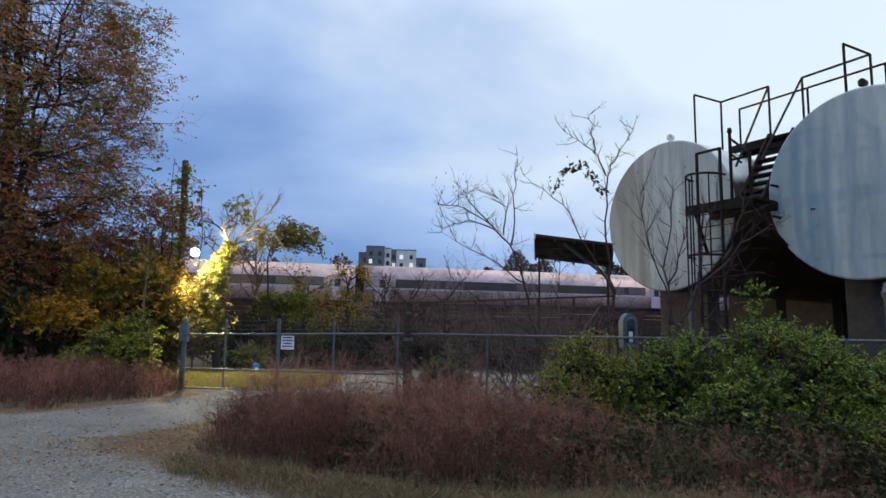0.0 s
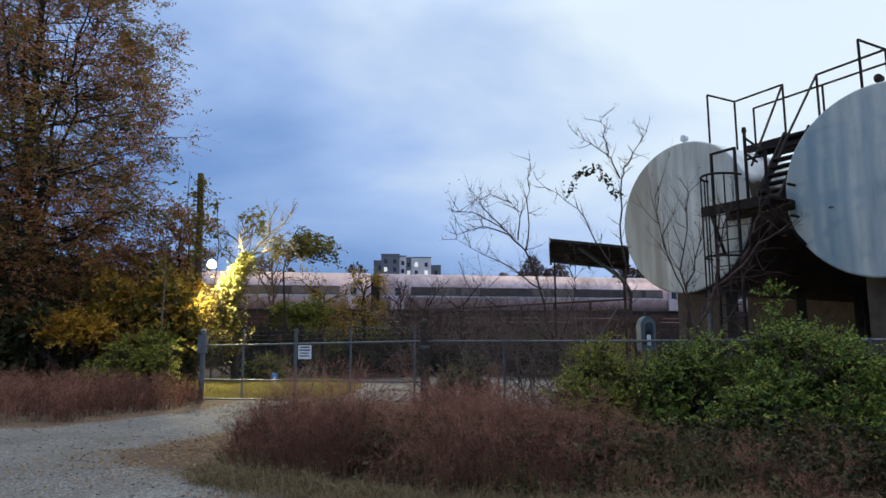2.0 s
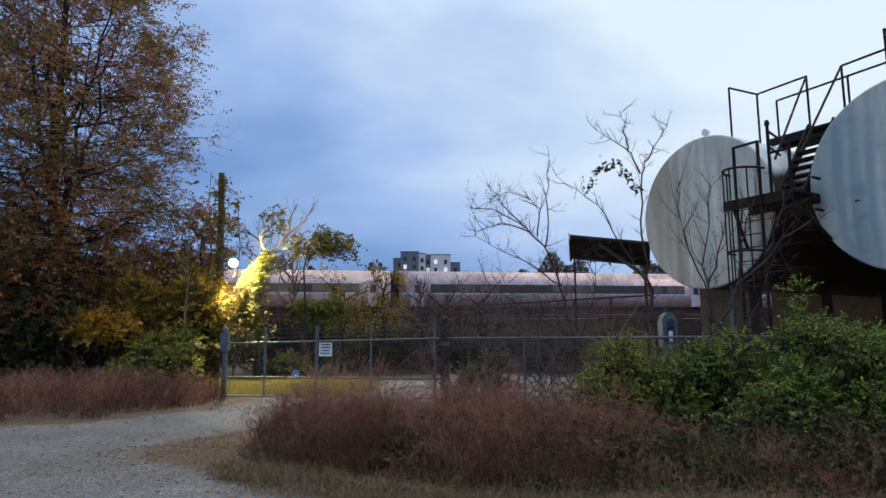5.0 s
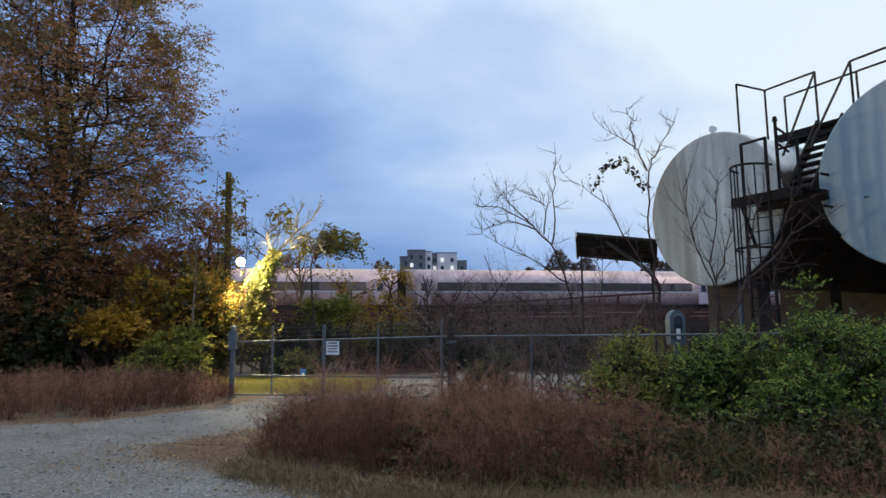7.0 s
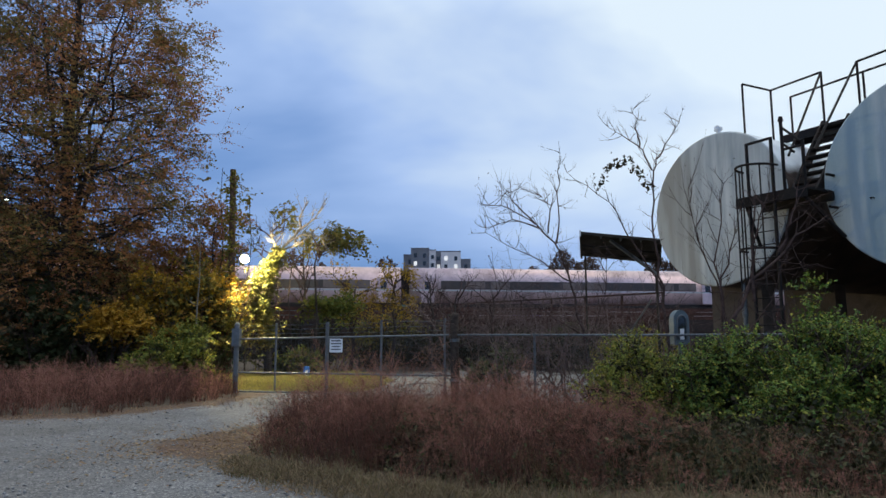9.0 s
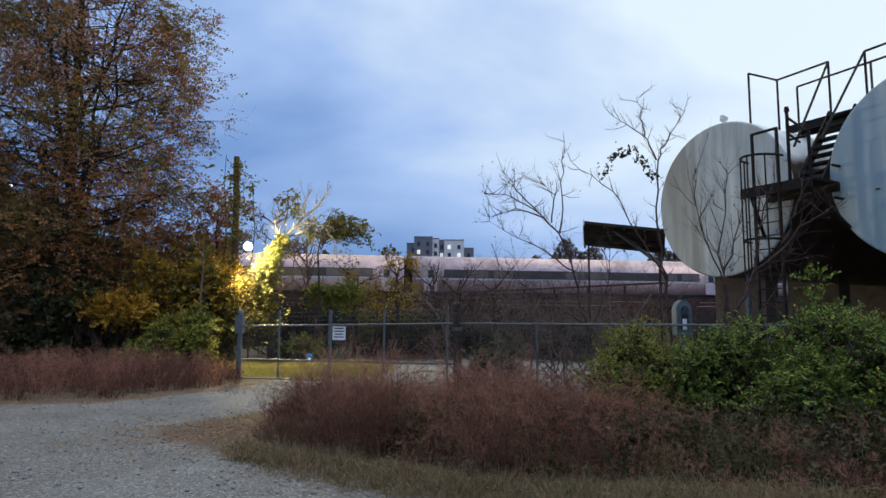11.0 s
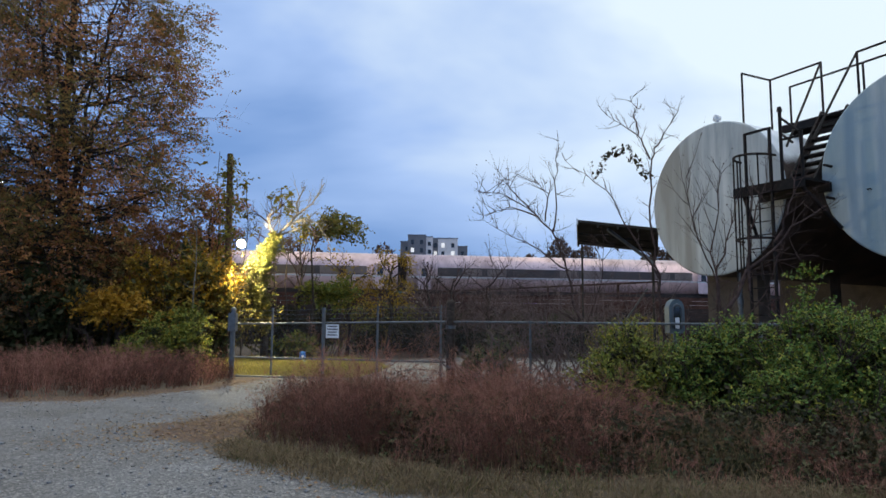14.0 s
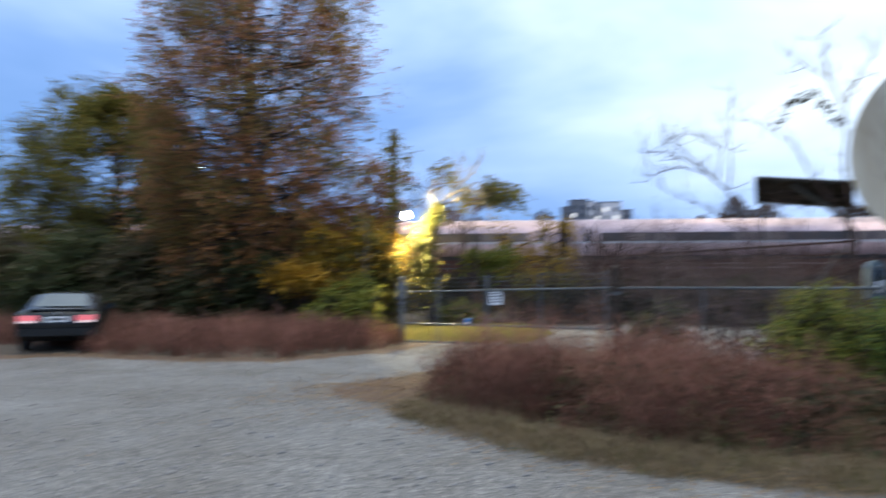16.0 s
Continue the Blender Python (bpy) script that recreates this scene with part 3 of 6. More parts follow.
def tank_stairs():
    gear = thing("tank_access_stairs", (0, 0, 0), 0, "black steel stairs, platform and handrails between the tanks", "stairs")
    PZ = 4.62
    a, b2 = 1.4, 2.95
    for k in range(9):
        x = -1.0 + k * 0.11
        p, q = on_tank(x, a, PZ), on_tank(x, b2, PZ - 0.0)
        part("platform_board", Buf().beam(p, q, 0.11, 0.05), black_steel, gear)
    for x in (-1.03, -0.1):
        part("platform_beam", Buf().beam(on_tank(x, a - 0.05, PZ - 0.1), on_tank(x, b2 + 0.05, PZ - 0.1), 0.07, 0.2), black_steel, gear)
    for q in (a + 0.1, b2 - 0.1):
        pipe_part("brace", [on_tank(-0.9, q, PZ - 0.15), on_tank(-0.05, q + (-0.3 if q < 2 else 0.3), PZ - 1.0)], 0.04, gear)
    # stair up between the tanks
    top = 6.58
    s0, s1 = on_tank(-0.15, 2.1, PZ), on_tank(1.35, 2.1, top)
    across = E2 * 0.6
    n = 9
    for k in range(n):
        u = (k + 0.6) / n
        p = s0.lerp(s1, u)
        part("tread", Buf().beam(p, p + across, 0.26, 0.045), black_steel, gear)
    for off in (Vector((0, 0, 0)), across):
        part("stringer", Buf().beam(s0 + off, s1 + off, 0.05, 0.22), black_steel, gear)
    # walkway over both crowns
    for k in range(4):
        part("walkway_board", Buf().beam(on_tank(1.5 + 0.15 * k, 0.9, top), on_tank(1.5 + 0.15 * k, 6.6, top), 0.13, 0.05), black_steel, gear)
    for x in (1.45, 2.0):
        part("walkway_beam", Buf().beam(on_tank(x, 0.9, top - 0.1), on_tank(x, 6.6, top - 0.1), 0.06, 0.16), black_steel, gear)
    r = 0.028
    P1, P2, P3 = Vector((7.16, 18.2, 8.55)), Vector((7.79, 17.9, 8.23)), Vector((8.49, 16.6, 8.2))
    P4, P5, P6 = Vector((8.82, 15.6, 8.04)), Vector((9.2, 13.6, 7.77)), Vector((8.38, 13.2, 7.81))
    Q1, Q2 = Vector((8.63, 18.6, 8.28)), Vector((10.36, 14.8, 8.1))
    for pts in ((P1, P2, P3), (P4, P5, P6), (Q1, Q2, Q2 + (Q2 - Q1) * 0.5)):
        pipe_part("handrail", pts, r, gear)
    for p, h in ((P1, 1.5), (P2, 1.5), (P3, 1.42), (P4, 1.4), (P5, 1.2), (P6, 1.2), (Q1, 1.55), (Q1.lerp(Q2, 0.52), 1.5), (Q2, 1.4)):
        pipe_part("rail_post", [p, p - Vector((0, 0, h))], r, gear)
    # slanting rails of the stair
    for p, base in ((P3, on_tank(-0.15, 2.1, 5.6)), (P4, on_tank(-0.15, 2.7, 5.6))):
        pipe_part("stair_rail", [base, p], r, gear)
    # rails of the platform
    for q in (2.5, 2.95):
        pipe_part("platform_post", [on_tank(-0.98, q, PZ), on_tank(-0.98, q, PZ + 1.55 if q < 2.6 else PZ + 1.0)], 0.035, gear)
    pipe_part("platform_rail", [on_tank(-0.98, 2.5, PZ + 1.05), on_tank(-0.1, 2.2, PZ + 1.05)], r, gear)
    pipe_part("platform_rail", [on_tank(-0.98, 2.5, PZ + 1.4), on_tank(-0.98, 2.9, PZ + 1.0)], r, gear)
    pipe_part("platform_rail", [on_tank(-0.98, 2.5, PZ + 0.9), on_tank(-0.98, 2.9, PZ + 0.9)], r, gear)
    part("post_cap", Buf().tube([on_tank(-0.98, 2.5, PZ + 1.53), on_tank(-0.98, 2.5, PZ + 1.63)], [0.06, 0.04], 10), black_steel, gear)
    # ladder with its cage
    la, lb = on_tank(-0.92, 1.6, 0), on_tank(-0.92, 2.2, 0)
    for p in (la, lb):
        part("ladder_rail", Buf().beam(p + Vector((0, 0, 0.1)), p + Vector((0, 0, PZ + 1.27)), 0.05, 0.07), black_steel, gear)
    part("ladder_rail", Buf().beam(la + Vector((0, 0, PZ + 1.25)), lb + Vector((0, 0, PZ + 1.25)), 0.05, 0.05), black_steel, gear)
    for k in range(15):
        z = 0.35 + k * 0.29
        part("rung", Buf().tube([la + Vector((0, 0, z)), lb + Vector((0, 0, z))], 0.014, 6), black_steel, gear)
    mid = (la + lb) / 2
    hoop_at = []
    for z in (3.42, PZ + 0.62):
        pts = []
        for k in range(13):
            a2 = math.pi * k / 12
            pts.append(mid - E2 * 0.42 * math.cos(a2) - E1 * 0.62 * math.sin(a2) + Vector((0, 0, z)))
        part("cage_hoop", Buf().tube(pts, 0.026, 6), black_steel, gear)
        hoop_at.append(pts)
    for k in (1, 3, 6, 9, 11):
        part("cage_strap", Buf().tube([hoop_at[0][k] - Vector((0, 0, 0.9)), hoop_at[1][k]], 0.018, 5), black_steel, gear)
    return gear


tank_stairs()


def green_standpipe():
    ob = thing("standpipe", (8.33, 12.3, 0), 0, "green painted standpipe with a grey valve at its top", "pipe")
    part("riser", Buf().tube([(0, 0, -0.05), (0, 0, 2.35)], 0.06, 12), green_paint, ob)
    part("valve", Buf().tube([(0, 0, 2.35), (0, 0, 2.5), (0, 0, 2.56), (0, 0, 2.7)], [0.07, 0.11, 0.08, 0.05], 10), galvanised, ob, "grey valve")


green_standpipe()


def drop_pipe():
    ob = thing("drain_pipe", (*tuple(on_tank(0.2, 0.5, 0))[:2], 0), 0, "pale drain pipe with a valve below the tank", "pipe")
    part("riser", Buf().tube([(0, 0, -0.05), (0, 0, 2.0), (0.02, 0.02, 2.9)], 0.05, 10), galvanised, ob)
    part("valve", Buf().tube([(0, 0, 2.0), (0, 0, 2.1), (0, 0, 2.25)], [0.055, 0.075, 0.055], 10), galvanised, ob)


drop_pipe()


def meter_box():
    ob = thing("meter_box", (3.8, 13.5, -0.07), 12, "grey-green rounded meter housing with a white label on a post", "meter box")
    prof = []
    for k in range(17):
        a2 = math.pi * k / 16
        prof.append((0.22 * math.cos(a2), 2.0 + 0.22 * math.sin(a2)))
    prof += [(-0.22, 1.52), (0.22, 1.52)]
    n = len(prof)
    b1 = Buf()
    b1.add([(x, y, z) for y in (-0.12, 0.12) for x, z in prof], [tuple(range(n)), tuple(range(2 * n - 1, n - 1, -1))] + [((k + 1) % n, k, n + k, n + (k + 1) % n) for k in range(n)])
    part("housing", b1, meter_grey, ob)
    ring = [(0.13 * math.cos(math.pi * k / 12), -0.14, 1.98 + 0.13 * math.sin(math.pi * k / 12)) for k in range(13)]
    ring = [(0.13, -0.14, 1.62)] + ring + [(-0.13, -0.14, 1.62)]
    part("front_rim", Buf().tube(ring, 0.022, 6), galvanised, ob, "raised pale rim")
    part("glass_front", Buf().box((-0.1, -0.128, 1.62), (0.1, -0.122, 2.05)), window_dark, ob)
    part("paper_label", Buf().box((-0.06, -0.136, 1.62), (0.06, -0.129, 1.84)), sign_white, ob, "white paper label")
    part("post", Buf().tube([(0, 0.02, -0.05), (0, 0.02, 1.55)], 0.05, 10), galvanised, ob)
    ob.scale = (0.74, 0.8, 0.97)


meter_box()


# ---- fence and gate ----
F0, F1, F2 = Vector((-7.35, 19.0, -0.07)), Vector((-0.82, 16.2, 0.02)), Vector((6.9, 11.3, 0.02))


def chain_link(a, b, low, top, step=0.075, r=0.0019):
    """Crossing diagonal wires between two uprights."""
    along = (b - a)
    n = along.length
    h = top - low
    buf = Buf()
    d = along / n
    for sgn in (1, -1):
        c = -h
        while c < n:
            u0, u1 = max(c, 0), min(c + h, n)
            if u1 - u0 > 0.02:
                z0, z1 = (u0 - c, u1 - c) if sgn > 0 else (h - (u0 - c), h - (u1 - c))
                p = a + d * u0 + Vector((0, 0, low + z0))
                q = a + d * u1 + Vector((0, 0, low + z1))
                w = Vector((0, 0, r))
                buf.add([p - w, q - w, q + w, p + w], [(0, 1, 2, 3)])
            c += step
    return buf


def gate_and_fence():
    gate = thing("chain_link_gate", (0, 0, 0), 0, "galvanised chain-link gate with barbed wire, closed across the drive", "gate")
    up = lambda p, z: p + Vector((0, 0, z))
    for k in (0.209, 0.703, 0.962):
        p = F0.lerp(F1, k)
        part("upright", Buf().tube([up(p, 0.12), up(p, 2.0)], 0.03, 10), galvanised, gate)
    mid = F0.lerp(F1, 0.46)
    part("upright", Buf().tube([up(mid, -0.1), up(mid, 1.98)], 0.05, 12), galvanised, gate)
    e = F0.lerp(F1, 0.985)
    s = F0.lerp(F1, 0.02)
    part("top_rail", Buf().tube([up(s, 1.56), up(e, 1.58)], 0.026, 10), galvanised, gate)
    part("middle_rail", Buf().tube([up(s, 0.60), up(e, 0.60)], 0.026, 10), galvanised, gate)
    part("bottom_rail", Buf().tube([up(s, 0.06), up(mid, 0.1)], 0.026, 10), galvanised, gate)
    for z in (1.69, 1.81, 1.93):
        pts = [up(s.lerp(e, k / 16), z + 0.012 * math.sin(k * 2.1)) for k in range(17)]
        part("barbed_wire", Buf().tube(pts, 0.004, 3), galvanised, gate)
    part("wire_mesh", chain_link(s, e, 0.1, 1.56), galvanised, gate, "diamond wire mesh")
    for p, r, h, skin in ((F0, 0.075, 1.98, galvanised), (F1, 0.10, 2.05, bark)):
        post = thing("gate_post", p, 0, "thick weathered steel gate post", "post", "gate posts")
        part("post", Buf().tube([(0, 0, -0.2), (0, 0, h)], r, 14), skin, post)
        part("cap", Buf().tube([(0, 0, h), (0, 0, h + 0.05), (0, 0, h + 0.07)], [r + 0.012, r * 0.8, r * 0.2], 14), skin, post)
        for z in (0.5, 1.45):
            part("hinge_band", Buf().tube([(0, 0, z - 0.04), (0, 0, z + 0.04)], r + 0.015, 14), galvanised, post)
    sleeve = thing("post_sleeve", F0 + Vector((0.0, -0.02, 1.35)), 0, "pale grey sheet wrapped round the gate post", "sheet")
    part("sheet", Buf().box((-0.11, -0.1, 0), (0.11, 0.1, 0.52)), galvanised, sleeve)
    fence = thing("chain_link_fence", (0, 0, 0), 0, "galvanised chain-link fence grown over by shrubs", "fence")
    part("top_rail", Buf().tube([up(F1, 1.58), up(F1.lerp(F2, 0.5), 1.57), up(F2, 1.58), up(F2 + (F2 - F1) * 0.25, 1.58)], 0.026, 8), galvanised, fence)
    for k in (0.24, 0.5, 0.76, 1.0, 1.22):
        p = F1.lerp(F2, k)
        part("post", Buf().tube([up(p, -0.1), up(p, 1.62)], 0.03, 8), galvanised, fence)
    part("wire_mesh", chain_link(F1, F1.lerp(F2, 1.2), 0.05, 1.56, 0.085), galvanised, fence, "diamond wire mesh")
    # sign on the gate
    d = (F1 - F0).normalized()
    sp = F0.lerp(F1, 0.475) + Vector((0, 0, 1.17)) + Vector((-0.0, -0.07, 0))
    sign = thing("gate_sign", sp, math.degrees(math.atan2(d.y, d.x)), "small white metal sign with dark print on the gate", "sign")
    part("plate", Buf().box((0.0, -0.006, 0), (0.42, 0.0, 0.36)), sign_white, sign)
    for k, (w, h) in enumerate(((0.30, 0.035), (0.34, 0.035), (0.28, 0.03), (0.32, 0.03))):
        part("text_bar", Buf().box((0.21 - w / 2, -0.009, 0.29 - k * 0.075), (0.21 + w / 2, -0.0065, 0.29 - k * 0.075 + h)), ink, sign)


gate_and_fence()


# ---- flood light, poles ----
def lamp_pole():
    pole = thing("utility_pole", (-10.0, 25.0, 0), 0, "brown wooden utility pole wrapped by vines", "pole")
    part("shaft", Buf().tube([(0, 0, -0.2), (0.02, 0, 4), (-0.08, 0, 8.15)], [0.15, 0.135, 0.115], 14), pole_wood, pole)
    rng = np.random.default_rng(31)
    k = rng.uniform(0, 1, 1300)
    c = np.stack([0.02 + rng.normal(size=1300) * (0.10 + 0.32 * np.sin(k * 13) ** 4), -0.1 + rng.normal(size=1300) * 0.25, 2.5 + 5.5 * k], -1)
    leaves("vine", c, 0.13, leaf_olive, pole, 32, 0.2)
    fl = thing("flood_light", (-9.1, 24.0, 4.44), 0, "lit flood light with a warm white lens on a bracket", "lamp")
    part("bracket", Buf().tube([(0, 0.12, 0.12), (-0.4, 0.55, 0.2), (-0.85, 0.95, 0.15)], 0.03, 8), galvanised, fl)
    head = Buf()
    head.tube([(0.0, 0.16, 0.10), (0.0, 0.06, 0.06), (0.02, -0.05, 0.0)], [0.07, 0.13, 0.16], 16)
    part("reflector", head, galvanised, fl)
    lens = Buf()
    lens.tube([(0.02, -0.052, 0.0), (0.025, -0.10, -0.02), (0.03, -0.125, -0.03)], [0.16, 0.145, 0.05], 16)
    part("lens", lens, lamp_glow, fl, "glowing warm white lens")
    ld = bpy.data.lights.new("flood_beam", "SPOT")
    ld.energy, ld.color, ld.shadow_soft_size, ld.spot_size, ld.spot_blend = 2500, (1.0, 0.86, 0.52), 0.12, radians(178), 0.05
    beam = new("flood_beam", ld)
    beam.matrix_world = look((-8.9, 23.9, 4.36), (-8.15, 24.3, 3.85))
    far = thing("street_lamp", (-31.4, 40.0, 0), 0, "distant street lamp lit behind the trees", "lamp")
    part("pole", Buf().tube([(0, 0, -0.2), (0, 0, 10.3)], [0.12, 0.08], 10), galvanised, far)
    part("lens", Buf().tube([(0, -0.2, 10.35), (0, 0.05, 10.42), (0, 0.3, 10.45)], [0.05, 0.16, 0.07], 10), far_glow, far, "glowing white lens")


lamp_pole()

# ---- railway ----
T0 = Vector((-13.3, 47.0, 0))
TD = Vector((0.974, 0.225, 0)).normalized()
TN = Vector((TD.y, -TD.x, 0))                 # towards the camera
RAIL_Z = 2.82
TRACK_TURN = math.degrees(math.atan2(TD.y, TD.x))


def extrude_profile(prof, x0, x1):
    n = len(prof)
    return Buf().add([(x, y, z) for x in (x0, x1) for y, z in prof],
                     [tuple(range(n - 1, -1, -1)), tuple(range(n, 2 * n))] + [(k, (k + 1) % n, n + (k + 1) % n, n + k) for k in range(n)])


def bogie(parent, x):
    for dx in (-1.2, 1.2):
        for y in (-0.75, 0.75):
            part("wheel", Buf().tube([(x + dx, y - 0.06, 0.46), (x + dx, y + 0.06, 0.46)], 0.46, 20), train_dark, parent)
    for y in (-0.95, 0.95):
        part("bogie_frame", Buf().beam((x - 1.7, y, 0.55), (x + 1.7, y, 0.55), 0.12, 0.3), train_dark, parent)


def passenger_coach(s):
    """A rounded stainless coach, its middle s metres along the track."""
    p = T0 + TD * s - TN * 1.55
    coach = thing("passenger_coach", (p.x, p.y, RAIL_Z), TRACK_TURN, "silver fluted stainless passenger coach standing on the raised track", "train", "coaches of the train")
    L = 25.3
    prof = []
    for k in range(25):                        # a rounded tube section, flat below
        a2 = radians(-52 + 284 * k / 24)
        ca, sa = math.cos(a2), math.sin(a2)
        prof.append((1.53 * math.copysign(abs(ca) ** 0.55, ca), 2.32 + 1.58 * math.copysign(abs(sa) ** 0.85, sa)))
    body = part("body", extrude_profile(prof, -L / 2, L / 2), stainless, coach)
    for q in body.data.polygons:
        q.use_smooth = len(q.vertices) == 4
    # near side is -y
    for k in range(6):
        z = 1.30 + 0.10 * k
        y = -1.53 if z > 2.0 else -math.sqrt(max(0.0, 1 - ((z - 2.32) / 1.58) ** 2)) * 1.55
        part("flute", Buf().beam((-L / 2 + 0.3, max(y, -1.53) - 0.008, z), (L / 2 - 0.3, max(y, -1.53) - 0.008, z), 0.022, 0.035), stainless, coach)
    for y, z in ((-1.30, 3.36), (-0.98, 3.66), (-0.5, 3.85)):
        part("roof_bead", Buf().beam((-L / 2 + 0.1, y, z), (L / 2 - 0.1, y, z), 0.05, 0.05), train_dark, coach)
    part("window_band", Buf().box((-L / 2 + 2.3, -1.545, 2.19), (L / 2 - 2.3, -1.50, 2.82)), coach_glass, coach, "dark window band")
    for k in range(11):
        x = -9.6 + k * 1.92
        w = part("window", Buf().box((x - 0.75, -1.556, 2.24), (x + 0.75, -1.546, 2.77)), coach_blind if k % 4 in (1, 2) else coach_glass, coach)
        part("window_frame", Buf().beam((x - 0.78, -1.556, 2.21), (x + 0.78, -1.556, 2.21), 0.02, 0.03), train_dark, w)
    part("stripe", Buf().box((-L / 2 + 0.1, -1.552, 2.05), (L / 2 - 0.1, -1.50, 2.15)), edge_white, coach, "pale stripe below the windows")
    for x in (-L / 2 + 1.3, L / 2 - 1.3):
        d = part("door", Buf().box((x - 0.5, -1.55, 1.18), (x + 0.5, -1.5, 3.05)), stainless, coach)
        part("door_window", Buf().box((x - 0.22, -1.562, 2.15), (x + 0.22, -1.551, 2.75)), window_dark, d)
    for x in (-L / 2, L / 2):
        g = 0.32 * (1 if x > 0 else -1)
        part("end_bellows", Buf().box((min(x, x + g), -0.75, 1.1), (max(x, x + g), 0.75, 3.55)), train_dark, coach)
    for x in (-7.5, -2.5, 3.0, 8.0):
        part("roof_vent", Buf().box((x - 0.3, -0.85, 3.60), (x + 0.3, -0.55, 3.76)), train_dark, coach)
    part("underframe", Buf().box((-L / 2 + 0.3, -1.25, 0.75), (L / 2 - 0.3, 1.25, 1.15)), train_dark, coach)
    for x in (-3.5, 1.5):
        part("equipment_box", Buf().box((x - 1.1, -1.3, 0.42), (x + 1.1, -0.4, 0.95)), train_dark, coach)
    bogie(coach, -8.9)
    bogie(coach, 8.9)
    return coach


GAP_S = 7.40
first = passenger_coach(GAP_S + 13.0)
for k in (-1, 1, -2, 2):
    p = T0 + TD * (GAP_S + 13.0 + 26.0 * k) - TN * 1.55
    copy_thing(first, pose(p.x, p.y, RAIL_Z, 0, 0, TRACK_TURN))


def warehouse():
    """The long white wall behind the railway, with a flat roof edge and spray paint."""
    p = T0 - TN * 9.2
    hall = thing("warehouse", (p.x, p.y, 0), TRACK_TURN, "long white-painted warehouse with spray-painted patches behind the train", "building")
    for k in range(-14, 24):
        part("wall_panel", Buf().box((k * 4.0 + 0.02, 0.0, -0.1), (k * 4.0 + 3.98, 0.3, 6.35)), box_white, hall)
    part("wall", Buf().box((-56, 0.3, -0.1), (96, 14, 6.3)), box_white, hall)
    part("roof_edge", Buf().box((-56.2, -0.15, 6.35), (96.2, 14.2, 6.55)), facade_dark, hall, "dark flat roof edge")
    for x0, x1, z0, z1, m in ((4.6, 8.4, 3.0, 4.5, spray_teal), (10.6, 13.2, 3.0, 4.6, spray_green), (18.0, 18.9, 3.2, 4.7, purple), (19.2, 20.6, 3.0, 4.2, purple), (-3.0, 1.2, 3.2, 4.2, spray_teal)):
        part("spray_patch", Buf().box((x0, -0.012, z0), (x1, -0.004, z1)), m, hall, "spray-painted patch")
    banner = part("banner", Buf().box((13.6, -0.03, 3.5), (17.8, -0.006, 5.1)), sign_white, hall, "white banner with dark print")
    for k, (w, h) in enumerate(((3.6, 0.3), (3.0, 0.22))):
        part("text_bar", Buf().box((15.7 - w / 2, -0.036, 4.5 - k * 0.55), (15.7 + w / 2, -0.031, 4.5 - k * 0.55 + h)), ink, banner)


warehouse()


def embankment():
    """Raised track bed: a timber-faced retaining wall with ballast behind."""
    p = T0
    bed = thing("retaining_wall", (p.x, p.y, 0), TRACK_TURN, "dark timber retaining wall carrying the railway tracks", "wall", kind="structure")
    part("track_bed", Buf().box((-70, -1.2, -0.3), (90, 12, RAIL_Z - 0.22)), rust_timber, bed)
    rng = np.random.default_rng(5)
    for row in range(12):
        x = -42.0
        while x < 58:
            n = rng.uniform(4.0, 6.0)
            z = 0.02 + row * 0.30
            dy = rng.uniform(0, 0.05)
            # the lower nine rows take the darker timber colour
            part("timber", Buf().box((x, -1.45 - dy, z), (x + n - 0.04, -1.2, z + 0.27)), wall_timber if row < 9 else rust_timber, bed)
            x += n
    for side in (0.83, 2.27, 5.28, 6.72):
        part("rail", Buf().box((-70, side - 0.035, RAIL_Z - 0.17), (90, side + 0.035, RAIL_Z)), train_dark, bed)
    part("sleepers", stack_of(160, lambda k: ((-62 + k * 0.8, 0.2, RAIL_Z - 0.22), (-62 + k * 0.8 + 0.24, 7.4, RAIL_Z - 0.165))), rust_timber, bed)


def stack_of(n, corners):
    b = Buf()
    for k in range(n):
        b.box(*corners(k))
    return b


embankment()


